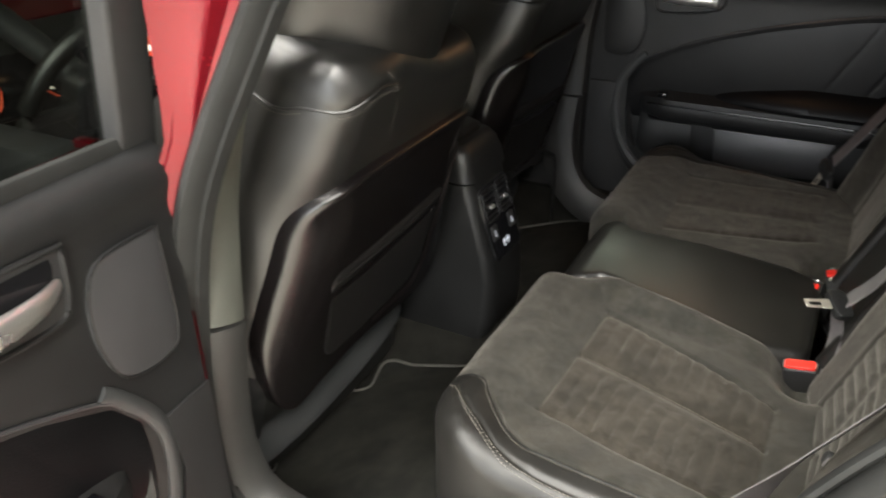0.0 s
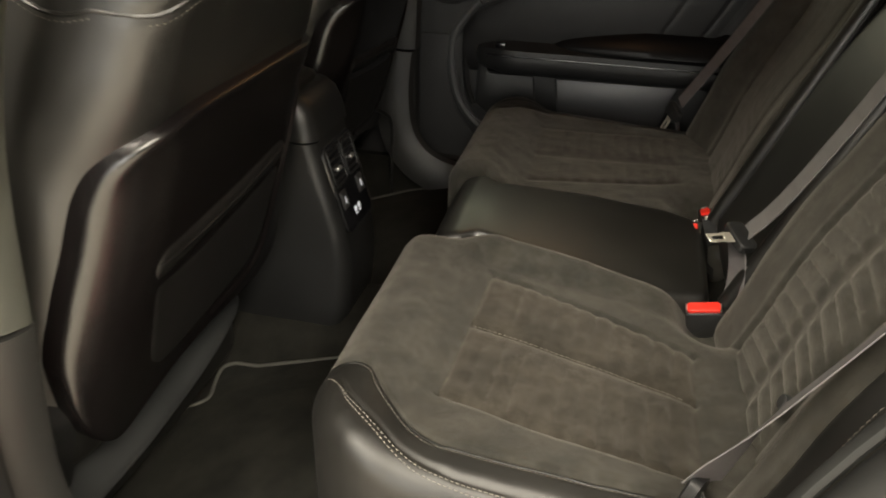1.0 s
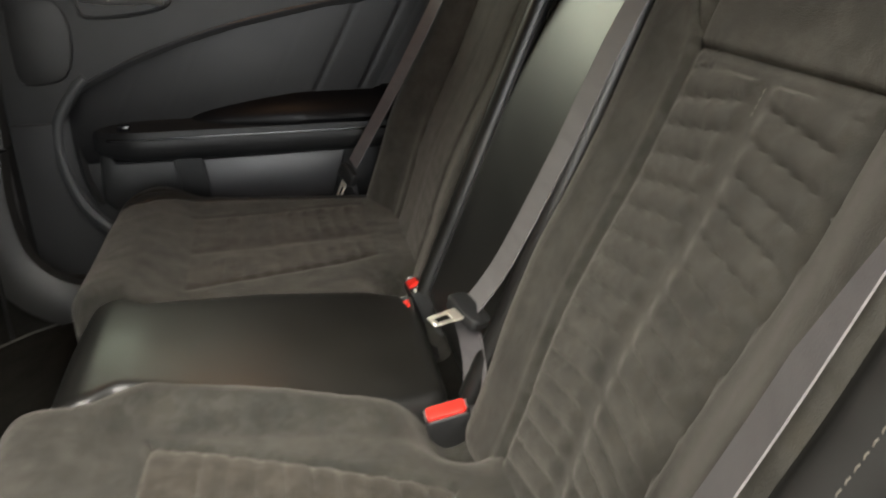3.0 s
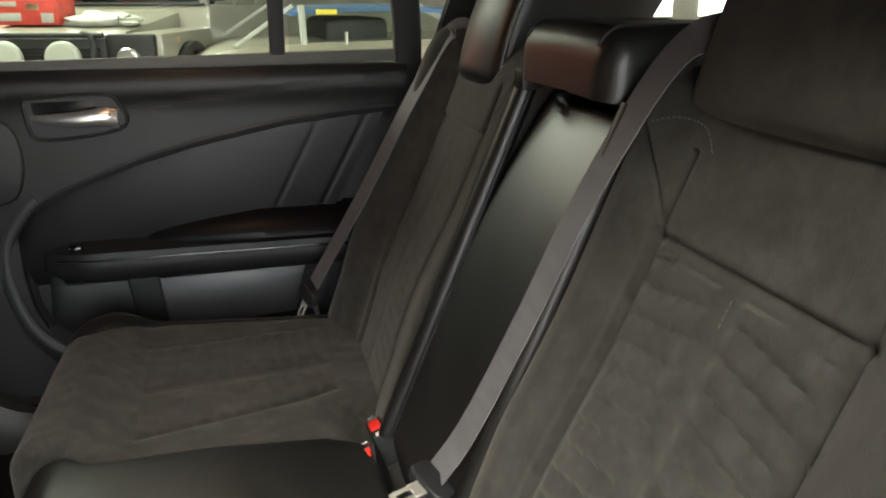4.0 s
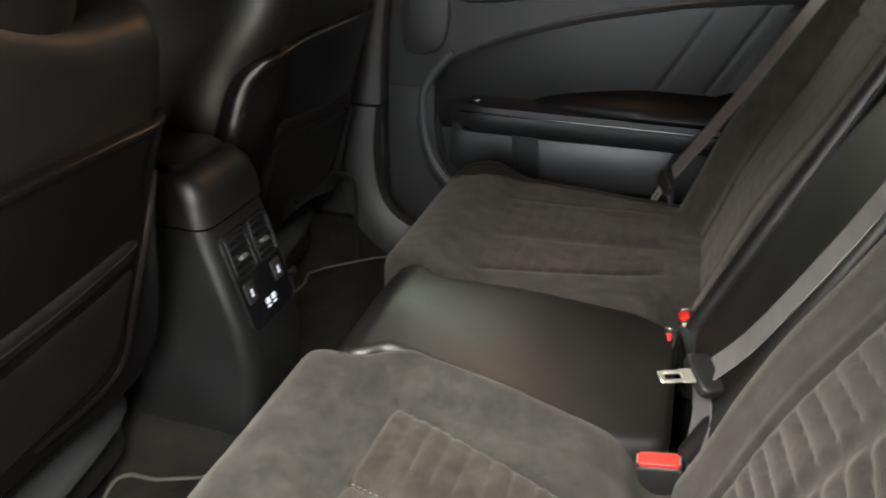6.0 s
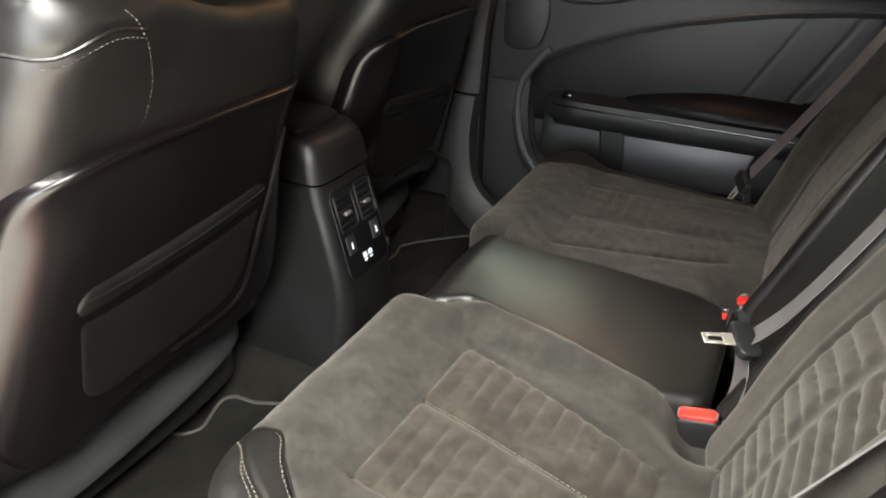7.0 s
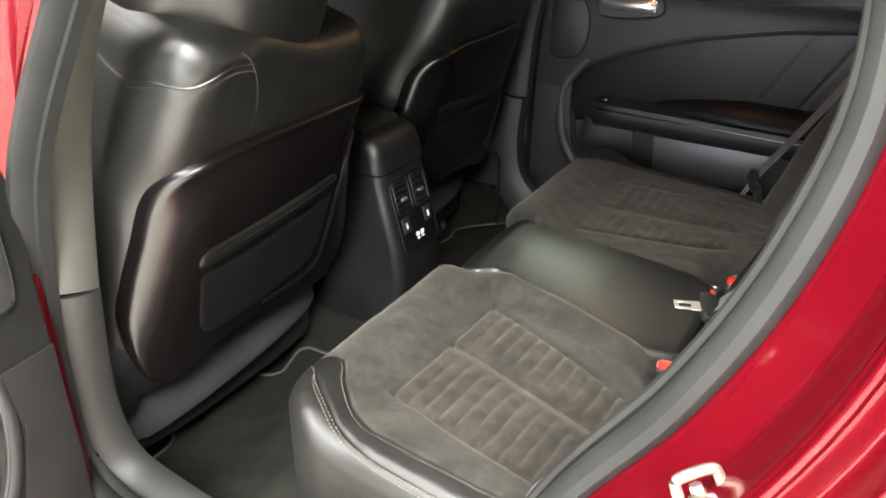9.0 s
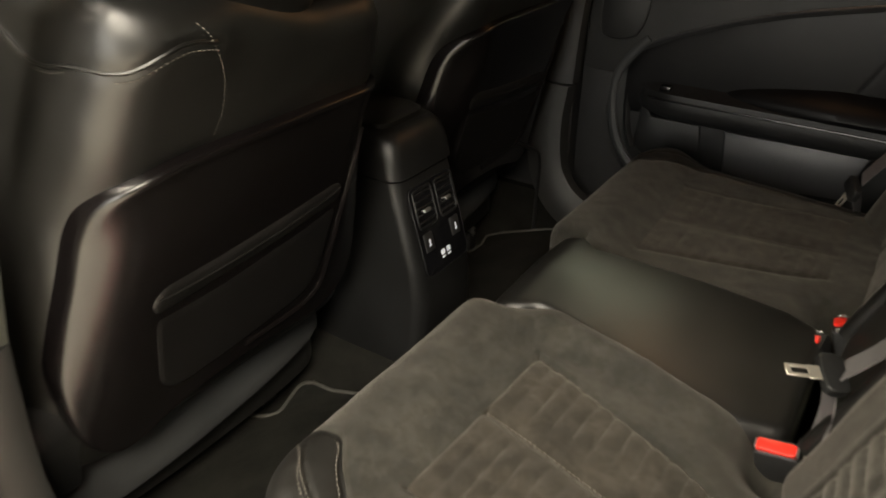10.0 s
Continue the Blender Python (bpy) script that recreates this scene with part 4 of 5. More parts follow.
def front_seat(yc, side, label, forward=0.0, level=False):
    """A front seat seen from behind. side +1: its door side is the near one. level: both shoulders alike."""
    t = thing("front_seat", label, "car seat", "front seats")
    o = Vector((-0.530 - forward, yc, 0.76))
    m = axes(o, SEAT_UP, (0, -side, 0), SEAT_OUT)

    def half(a):
        return 0.285 - 0.20 * (max(-0.26, min(a, 0.30)) + 0.10)

    def back_face(a, b):
        """The rounded back: flat in the middle, bent forwards in an arc towards both sides, narrower at the shoulders."""
        r = 0.110 - 0.050 * ramp01(a, 0.05, 0.20)
        return 0.022 - bend(abs(b) - half(a) + r, r)

    def body_top(a, b):
        a += 0.005
        b *= (half(a) + 0.004) / 0.30
        h = back_face(a, b) - 0.018 * ramp01(a, 0.28, 0.0) - bend(a - 0.270, 0.047)
        seam = interp(abs(b), WAVE)
        h += 0.005 * math.exp(-((a - seam - 0.005) / 0.035) ** 2) * ramp01(abs(b), 0.05, 0.12) * (level or b > 0)
        h -= 0.0030 * groove(a - 0.005 - seam, 0.006) * ramp01(abs(b), 0.08, 0.10) * (level or b > 0)
        return h + 0.0012 * noise.noise(Vector((a * 11, b * 11, 4)))
    body = Pad(m @ Matrix.Translation((0.005, 0, 0)), 0.312, 0.300, (0.05, 0.05, 0.05, 0.05), 0.006, 0.20, body_top, lambda a, b: (a - (0 if level else 0.042 * ramp01(b, 0.13, -0.12) * ramp01(a, 0.10, 0.29)), b * (half(a + 0.005) + 0.004) / 0.30))

    def on_back(line, lift):
        return on_pad(body, [(a, b * 0.30 / (half(a + 0.005) + 0.004)) for a, b in line], lift)
    part("backrest", body.build(100, 110)["all"], LEATHER, t)

    # moulded shell: rings drawn in from the rim; a proud edge, then a flat face with a shallow field
    inner = SHELL_HALF[-2:0:-1] if level else SHELL_INNER
    rim = line2(SHELL_HALF + [(p, -q) for p, q in inner] + SHELL_HALF[:1], 6)[:-1]
    bm = bmesh.new()
    rings = []
    for k, lift in ((1.0, -0.030), (1.0, 0.0005), (0.997, 0.0036), (0.988, 0.0062), (0.975, 0.0068), (0.955, 0.0060), (0.93, 0.0052), (0.90, 0.0048), (0.86, 0.0045), (0.82, 0.0044), (0.77, 0.0043), (0.72, 0.0042), (0.66, 0.0042),
                    (0.60, 0.0042), (0.52, 0.0042), (0.42, 0.0042), (0.30, 0.0042), (0.15, 0.0042)):
        ring = []
        for p, q in rim:
            a, b = -0.055 + (p + 0.055) * k, q * k
            ring.append(bm.verts.new(m @ Vector((a, b, back_face(a, b) + lift))))
        rings.append(ring)
    nr = len(rim)
    for r0, r1 in zip(rings, rings[1:]):
        for i in range(nr):
            bm.faces.new((r0[i], r0[(i + 1) % nr], r1[(i + 1) % nr], r1[i]))
    bm.faces.new(rings[-1])
    part("back_shell", bm, SHELL, t, "dark moulded plastic back shell")

    # map pocket: a slack panel with a gathered upper hem that sags in the middle, between two ridges
    def pocket_top(a, b):
        hem = math.exp(-((a - 0.086 + 0.012 * (b / 0.15) ** 2) / 0.020) ** 2)
        return 0.0035 + 0.0042 * hem * (1 - 0.5 * (b / 0.16) ** 2) - 0.004 * groove(a - 0.058, 0.012) + 0.0008 * noise.noise(Vector((a * 16, b * 10, 8)))
    pocket = Pad(m @ Matrix.Translation((-0.112, 0.004, 0.0246)), 0.104, 0.160, (0.05, 0.05, 0.03, 0.03), 0.012, 0.012, pocket_top,
                 lambda a, b: (a - 0.016 * (b / 0.16) + 0.008 * (b / 0.16) ** 2, b * (1 + 0.06 * a / 0.104)))
    part("map_pocket", pocket.build(44, 44)["all"], POCKET, t, "slack dark map pocket")
    bm = bmesh.new()
    tube(bm, on_pad(pocket, [(0.086, b) for b in steps(-0.150, 0.150, 30)], 0.0005), 0.0016)
    part("pocket_hem", bm, POCKET, t)
    for s in (-side,):
        ridge = bmesh.new()
        line = smooth_line([m @ Vector((p, s * q, back_face(p, s * q) + 0.004)) for p, q in ((0.075, 0.196), (0.02, 0.180), (-0.06, 0.168), (-0.14, 0.162), (-0.19, 0.155), (-0.214, 0.130), (-0.222, 0.08), (-0.222, 0.0))], 5)
        sweep(ridge, line, [(-0.007, -0.003), (-0.004, 0.003), (0.0, 0.0052), (0.004, 0.003), (0.007, -0.003)], SEAT_OUT)
        part("ridge", ridge, SHELL, t)
    # stitched seam over the shoulders: a wave and a short line down to the shell
    for s in ((-1, 1) if level else (1,)):
        wave = line2([(a, s * b) for b, a in WAVE], 5)
        flank = smooth_line([m @ Vector((a, s * (half(a) + 0.0052), h)) for a, h in ((0.249, -0.040), (0.238, -0.062), (0.234, -0.085), (0.238, -0.11), (0.246, -0.14), (0.254, -0.18))], 5)
        sew(t, on_back([(a - 0.007, b) for a, b in wave], 0.0012), SEAT_OUT)
        sew(t, [p - SEAT_UP * 0.007 for p in flank], (0, -side * s, 0))
        seam = bmesh.new()
        tube(seam, on_back(wave, 0.0) + flank, 0.0022, 6)
        part("seam_welt", seam, LEATHER, t)
        drop = line2([(0.292, s * 0.122), (0.274, s * 0.106), (0.225, s * 0.084), (0.185, s * 0.080), (0.148, s * 0.088)], 6)
        sew(t, on_back(drop, 0.0012), SEAT_OUT)
    # headrest on two posts
    hm = axes(o + SEAT_UP * 0.378 + SEAT_OUT * 0.0, SEAT_UP, (0, -side, 0), SEAT_OUT)
    hr = Pad(hm @ Matrix.Translation((-0.020, 0.012, 0.004)), 0.122, 0.188, 0.05, 0.030, 0.10, lambda a, b: 0.014 - 1.1 * soft_bend(abs(b) - 0.085, 0.03) + 0.010 * (a / 0.11), lambda a, b: (a + 0.045 * (abs(b) / 0.175) ** 2 * (a < 0), b))
    part("headrest", hr.build(44, 50)["all"], LEATHER, t)
    for s in (-1, 1):
        bm = bmesh.new()
        tube(bm, [o + SEAT_UP * h + Vector((0, s * 0.075, 0)) - SEAT_OUT * 0.06 for h in (0.20, 0.30)], 0.007)
        part("post", bm, CHROME, t)
    # cushion, lower frame cover and recliner cover
    cm = axes((-0.93 - forward, yc, 0.0), (1, 0, 0), (0, side, 0), (0, 0, 1))
    cu = Pad(cm, 0.26, 0.27, 0.06, 0.05, 0.14, lambda a, b: 0.53 - 0.08 * (a + 0.26) + 0.025 * (abs(b) / 0.27) ** 3)
    part("seat_pad", cu.build(24, 24)["all"], LEATHER, t)
    lm = axes((-0.645 - forward, yc, 0.442), Vector((-0.20, 0, 1)).normalized(), (0, -side, 0), Vector((1, 0, 0.20)).normalized())
    lc = Pad(lm, 0.080, 0.262, 0.03, 0.015, 0.05, lambda a, b: 0.0 - 0.03 * (abs(b) / 0.26) ** 2.6, lambda a, b: (a - 0.02 * b * side / 0.26, b))
    part("frame_cover", lc.build(14, 26)["all"], GREY_DARK, t, "dark grey plastic lower cover")
    rm = axes((-0.665 - forward, yc - side * 0.300, 0.505), (0.3, 0, 0.954), (0.954, 0, -0.3), (0, -side, 0))
    rc = Pad(rm, 0.095, 0.052, 0.045, 0.020, 0.045, lambda a, b: 0.012)
    part("recliner_cover", rc.build(20, 16)["all"], PLASTIC, t)
    if level:
        bm = bmesh.new()
        edge = line2([(1.72, 0.577), (1.80, 0.545), (1.87, 0.512), (1.912, 0.484), (1.924, 0.44), (1.922, 0.36), (1.918, 0.27)], 4)
        tube(bm, [Vector((-0.615, y, z)) for y, z in edge], 0.0045, 8)
        part("side_trim", bm, PLASTIC, t)
    for s in (-1, 1):
        bm = bmesh.new()
        y = yc + s * 0.19
        box(bm, (-1.20, y - 0.018, 0.200), (-0.745, y + 0.018, 0.262), 0.006)
        part("slide_rail", bm, PLASTIC_DARK, t)
        bm = bmesh.new()
        box(bm, (-0.775, y - 0.012, 0.245), (-0.745, y + 0.012, 0.275), 0.004)
        part("rail_bolt", bm, CHROME, t)
        bm = bmesh.new()
        box(bm, (-1.10, y - 0.02, 0.255), (-0.76, y + 0.02, 0.40), 0.008)
        part("seat_riser", bm, PLASTIC_DARK, t)
    return t


GREY_DARK = material("dark_grey_plastic", (0.034, 0.0355, 0.0362), 0.5, var=0.12, scale=6, grain=0.15, grain_scale=900, voronoi=True)
front_seat(0.885, 1, "black leather driver seat, its plastic back shell with map pocket")
front_seat(1.640, -1, "black leather passenger seat with plastic back shell beside the console", 0.05, True)

# ---- centre console ----
def loft(bm, sections, closed_ends=True):
    """Joins rings of equal length."""
    rings = [[bm.verts.new(p) for p in ring] for ring in sections]
    n = len(rings[0])
    for r0, r1 in zip(rings, rings[1:]):
        for i in range(n):
            bm.faces.new((r0[i], r0[(i + 1) % n], r1[(i + 1) % n], r1[i]))
    if closed_ends:
        bm.faces.new(rings[0][::-1])
        bm.faces.new(rings[-1])
    return bm


CON_Y = 1.297


def console_ring(z, rear, half, r):
    front = -1.38
    return [Vector(((front + rear) / 2 + a, CON_Y + b, z)) for a, b in rounded((rear - front) / 2, half, r, 5)]


console = thing("centre_console", "black plastic centre console with rear air vents and switches", "console")
bm = bmesh.new()
loft(bm, [console_ring(z, x, h, r) for z, x, h, r in ((0.24, -0.505, 0.100, 0.03), (0.36, -0.483, 0.092, 0.03), (0.45, -0.478, 0.088, 0.028), (0.52, -0.488, 0.087, 0.026),
                                                   (0.60, -0.511, 0.086, 0.025), (0.676, -0.534, 0.085, 0.024))])
part("body", bm, CONSOLE, console)
bm = bmesh.new()
loft(bm, [console_ring(z, x, h, r) for z, x, h, r in ((0.679, -0.533, 0.083, 0.024), (0.682, -0.528, 0.089, 0.028), (0.715, -0.534, 0.088, 0.030), (0.740, -0.543, 0.084, 0.032),
                                                   (0.754, -0.556, 0.076, 0.032), (0.757, -0.566, 0.068, 0.030))])
part("cap", bm, CONSOLE, console, "rounded black end cap")
bm = bmesh.new()
loft(bm, [console_ring(z, x, h, r) for z, x, h, r in ((0.755, -0.575, 0.064, 0.03), (0.766, -0.575, 0.066, 0.03), (0.772, -0.585, 0.060, 0.03))])
part("armrest_lid", bm, LEATHER, console)
pm = axes((-0.5085, CON_Y, 0.582), Vector((-0.29, 0, 1)).normalized(), (0, 1, 0), Vector((1, 0, 0.29)).normalized())
bm = bmesh.new()
prism(bm, rounded(0.083, 0.066, 0.016, 5), -0.006, 0.006, lambda c: pm @ c, 0.002)
panel = part("vent_panel", bm, GLOSS_BLACK, console, "gloss black rear control panel")
bm = bmesh.new()
tube(bm, [pm @ Vector((a, b, 0.005)) for a, b in rounded(0.083, 0.066, 0.016, 5)], 0.0013, 6, closed=True)
part("bezel", bm, PLASTIC, panel)
for yv, w in ((-0.031, 0.027), (0.033, 0.025)):
    bm = bmesh.new()
    tube(bm, [pm @ Vector((0.041 + a, yv + b, 0.007)) for a, b in rounded(0.034, w, 0.006, 3)], 0.0022, 6, closed=True)
    vent = part("vent_frame", bm, PLASTIC, panel)
    for k in range(5):
        bm = bmesh.new()
        box(bm, (0.016 + k * 0.0125, yv - w + 0.003, 0.004), (0.0185 + k * 0.0125, yv + w - 0.003, 0.0085), 0.0006, lambda c: pm @ c, 1)
        part("slat", bm, PLASTIC, panel)
    bm = bmesh.new()
    box(bm, (0.032, yv - 0.009, 0.007), (0.0385, yv + 0.009, 0.0125), 0.0015, lambda c: pm @ c)
    part("vent_slider", bm, CHROME, panel, "silver vent slider")
for yv in (-0.042, 0.040):
    bm = bmesh.new()
    box(bm, (-0.038, yv - 0.013, 0.004), (-0.004, yv + 0.013, 0.0085), 0.002, lambda c: pm @ c)
    sw = part("switch", bm, PLASTIC_DARK, panel)
    bm = bmesh.new()
    box(bm, (-0.026, yv - 0.0022, 0.0084), (-0.016, yv + 0.0022, 0.0090), 0.0004, lambda c: pm @ c, 1)
    box(bm, (-0.0285, yv - 0.004, 0.0084), (-0.0262, yv + 0.003, 0.0090), 0.0004, lambda c: pm @ c, 1)
    part("icon", bm, ICON_WHITE, panel)
for yv in (-0.010, 0.007):
    bm = bmesh.new()
    prism(bm, rounded(0.0048, 0.0058, 0.002, 2), 0.0058, 0.0066, lambda c: pm @ (c + Vector((-0.053, yv, 0))))
    box(bm, (-0.064, yv - 0.005, 0.0058), (-0.0605, yv + 0.005, 0.0066), 0.0004, lambda c: pm @ c, 1)
    part("icon", bm, ICON_WHITE, panel)

# ---- floor mats ----
MAT = [(-0.30, 0.63), (-0.30, 1.14), (-0.643, 1.138), (-0.693, 1.136), (-0.714, 1.121), (-0.710, 1.087), (-0.702, 1.047), (-0.734, 1.017), (-0.796, 1.008), (-0.90, 0.985), (-1.02, 0.98), (-1.02, 0.80), (-0.798, 0.791),
       (-0.749, 0.778), (-0.727, 0.750), (-0.724, 0.70), (-0.70, 0.635)]


def mat_height(x, y):
    return max(0.222, floor_height(x, y) + 0.013) if x > -0.80 else 0.222


def floor_mat(side, label):
    t = thing("floor_mat", label, "floor mat", "rear floor mats")
    fy = (lambda y: y) if side > 0 else (lambda y: 2 * MID - y)
    line = [(p.x, p.y) for p in smooth_line([(x, y, 0) for x, y in MAT], 3, closed=True)]
    bm = bmesh.new()
    vs = [bm.verts.new((x, fy(y), mat_height(x, y))) for x, y in line]
    f = bm.faces.new(vs)
    ext = bmesh.ops.extrude_face_region(bm, geom=[f])
    for v in ext["geom"]:
        if isinstance(v, bmesh.types.BMVert):
            v.co.z -= 0.012
    bmesh.ops.triangulate(bm, faces=[q for q in bm.faces if len(q.verts) > 4])
    part("carpet", bm, MAT_PILE, t)
    bm = bmesh.new()
    tube(bm, [Vector((x, fy(y), mat_height(x, y) + 0.0005)) for x, y in line], 0.0036, 8, closed=True)
    part("binding", bm, MAT_EDGE, t, "paler sewn edge binding")
    return t


floor_mat(1, "charcoal carpet mat with paler bound edge behind the driver seat")
floor_mat(-1, "charcoal carpet mat with paler bound edge behind the passenger seat")


# ---- rear doors ----
ARC = [(0.300, 0.934), (0.220, 0.929), (0.070, 0.911), (-0.110, 0.874), (-0.223, 0.842), (-0.342, 0.798), (-0.420, 0.758), (-0.462, 0.70), (-0.474, 0.64), (-0.462, 0.56), (-0.435, 0.50), (-0.389, 0.455), (-0.32, 0.43)]


def rear_door(name, tf, label, open_door):
    """A rear door's inner side. Local: x towards the tail, d into the cabin from the glass, z up."""
    t = thing(name, label, "car door", kind="structure")

    def P(x, d, z):
        return tf(Vector((x, d, z)))

    def rear_x(z):
        return interp(z, [(0.36, -0.02), (0.5, 0.04), (0.8, 0.22), (0.95, 0.315), (1.03, 0.33)])

    def panel(u, v):
        z = 0.335 + (1.018 - 0.335) * v
        x0, x1 = -0.560, rear_x(z)
        x = x0 + (x1 - x0) * u
        d = 0.020 + 0.012 * math.exp(-((z - 0.985) / 0.03) ** 2) - 0.014 * max(0, (z - 1.0) / 0.018) ** 2
        # inside the arc the panel steps back
        zt = interp(x, sorted((a, b) for a, b in ARC[:8]))
        zb = interp(x, [(-0.47, 0.64), (-0.462, 0.56), (-0.435, 0.50), (-0.389, 0.455), (-0.32, 0.43)])
        if x > -0.470 and z < zt and z > zb - 0.02:
            e = min(1.0, (zt - z) / 0.020, (x + 0.470) / 0.02)
            d -= 0.007 * max(0.0, e)
        d -= 0.003 * groove(z - (0.962 + 0.085 * (x + 0.1)), 0.003) * (x > -0.235)
        return P(x, d, z), P(x, d - 0.05, z) - P(x, d, z)
    ob = part("panel", sheet(panel, steps(0, 1, 110), steps(0, 1, 90), 1.0), PLASTIC, t)
    # leather insert with slanting tucks

    def insert(u, v):
        x = -0.452 + 0.745 * u * (rear_x(0.60 + 0.31 * v) + 0.442) / 0.745
        zt = interp(x, sorted((a, b) for a, b in ARC[:8])) - 0.004
        z = 0.60 + (zt - 0.60) * v
        d = 0.0145 + 0.008 * math.sin(math.pi * min(1, max(0, v))) ** 0.6
        for k in range(7):
            d -= (0.0014 if k > 3 else 0.0004) * groove(x - (-0.30 + 0.095 * k) - 0.55 * (z - 0.80), 0.004)
        return P(x, d, z), P(x, d - 0.004, z) - P(x, d, z)
    part("leather_insert", sheet(insert, steps(0, 1, 120), steps(0, 1, 30), 1.0), DOOR_LEATHER, t, "black leather insert with slanting tucks")
    # raised band along the arc
    bm = bmesh.new()
    arc = [P(x, 0.021, z) for x, z in line2(ARC, 8)]
    out = P(0, 1, 0) - P(0, 0, 0)
    sweep(bm, arc, [(-0.0025, -0.010), (-0.0025, 0.0015), (0.0, 0.003), (0.0025, 0.0015), (0.0025, -0.010)], out)
    part("arc_bead", bm, SATIN_GREY, t)
    bm = bmesh.new()
    low = [P(x, 0.018, z) for x, z in line2([(-0.408, 0.778), (-0.430, 0.757), (-0.470, 0.70), (-0.482, 0.64), (-0.472, 0.56), (-0.445, 0.495), (-0.395, 0.445), (-0.32, 0.42)], 8)]
    sweep(bm, low, [(-0.0115, -0.012), (-0.010, 0.004), (-0.004, 0.008), (0.004, 0.008), (0.010, 0.004), (0.0115, -0.012)], out)
    part("arc_band", bm, GREY_DARK, t, "grey satin band round the lower trim")
    # armrest: shelf, padded top, bright strip
    def arm(x0, x1, outline, name, mat, taper=0.12, lab="", zc=0.66, least=0.55):
        bm = bmesh.new()
        n = 26
        secs = []
        for i in range(n + 1):
            u = i / n
            x = x0 + (x1 - x0) * u
            f = min(1.0, (u / taper) ** 0.5 if taper else 1.0) if u < taper else 1.0
            f = max(f, 0.05)
            secs.append([P(x, 0.004 + (d - 0.004) * f, zc + (z - zc) * (least + (1 - least) * f)) for d, z in outline])
        loft(bm, secs)
        return part(name, bm, mat, t, lab)
    arm(-0.425, 0.215, [(0.0, 0.600), (0.040, 0.606), (0.056, 0.612), (0.065, 0.626), (0.066, 0.650), (0.060, 0.670), (0.03, 0.682), (0.0, 0.700)], "armrest", PLASTIC, 0.14)
    arm(-0.245, 0.215, [(0.0, 0.670), (0.052, 0.668), (0.068, 0.672), (0.072, 0.682), (0.066, 0.698), (0.046, 0.718), (0.02, 0.732), (0.0, 0.736)], "armrest_pad", DOOR_LEATHER, 0.55, "padded leather armrest", 0.674, 0.12)
    bm = bmesh.new()
    sweep(bm, [P(x, 0.0665 - 0.05 * max(0.0, -0.36 - x), 0.657) for x in steps(-0.38, 0.20, 40)], [(-0.0024, -0.003), (-0.0018, 0.0012), (0.0, 0.0018), (0.0018, 0.0012), (0.0024, -0.003)], out)
    part("bright_strip", bm, GLOSS_BLACK, t, "thin glossy strip")
    # window switch
    bm = bmesh.new()
    box(bm, (-0.360, 0.030, 0.672), (-0.335, 0.052, 0.684), 0.002, lambda c: tf(c))
    part("window_switch", bm, GLOSS_BLACK, t)
    bm = bmesh.new()
    sweep(bm, [P(x, 0.016, z) for x, z in line2([(-0.440, 0.668), (-0.444, 0.62), (-0.438, 0.56), (-0.420, 0.51)], 6)], [(-0.012, -0.010), (-0.007, 0.002), (0.0, 0.006), (0.007, 0.002), (0.012, -0.010)], out)
    part("inner_ridge", bm, PLASTIC, t)
    # lower pocket panel and its bin
    bm = bmesh.new()
    prism(bm, [(-0.205, 0.600), (0.10, 0.604), (0.07, 0.50), (-0.19, 0.48)], 0.010, 0.030, lambda c: P(c.x, c.z, c.y), 0.006)
    part("lower_pad", bm, SATIN_GREY, t, "grey padded lower panel")
    bm = bmesh.new()
    prism(bm, [(-0.405, 0.640), (-0.380, 0.600), (-0.262, 0.598), (-0.250, 0.50), (-0.36, 0.47), (-0.415, 0.52)], 0.006, 0.022, lambda c: P(c.x, c.z, c.y), 0.006)
    part("lower_panel", bm, PLASTIC, t)
    # handle in its dish
    bm = bmesh.new()
    ring = [(-0.402 + 0.0, 0.969), (-0.262, 0.974), (-0.236, 0.955), (-0.224, 0.930), (-0.236, 0.910), (-0.30, 0.896), (-0.375, 0.893), (-0.395, 0.910)]
    dish = line2(ring + ring[:1], 5)[:-1]
    prism(bm, dish, 0.012, 0.0325, lambda c: P(c.x, c.z, c.y))
    bezel = part("handle_dish", bm, PLASTIC_DARK, t)
    bm = bmesh.new()
    tube(bm, [P(x, 0.0325, z) for x, z in dish], 0.0034, 8, closed=True)
    part("dish_rim", bm, PLASTIC, t)
    bm = bmesh.new()
    hl = smooth_line([P(-0.392, 0.030, 0.932), P(-0.360, 0.044, 0.930), P(-0.31, 0.052, 0.931), P(-0.265, 0.050, 0.934), P(-0.238, 0.042, 0.930)], 6)
    n = len(hl)
    rings = []
    for i, p in enumerate(hl):
        w = 0.006 + 0.012 * min(1, i / (n * 0.8)) ** 0.7
        rings.append([p + out * (0.7 * w * math.sin(a)) + Vector((0, 0, w * math.cos(a))) for a in [2 * math.pi * k / 12 for k in range(12)]])
    loft(bm, rings)
    part("door_handle", bm, CHROME, t, "chrome pull handle")
    # opening behind the handle, its shade laid on as a black plate, and the seam that runs back from the dish
    bm = bmesh.new()
    hole = line2([(-0.386, 0.962), (-0.290, 0.963), (-0.276, 0.952), (-0.285, 0.938), (-0.370, 0.936), (-0.386, 0.946), (-0.386, 0.962)], 4)[:-1]
    prism(bm, hole, 0.030, 0.0335, lambda c: P(c.x, c.z, c.y))
    part("recess_shade", bm, GLOSS_BLACK, t)
    bm = bmesh.new()
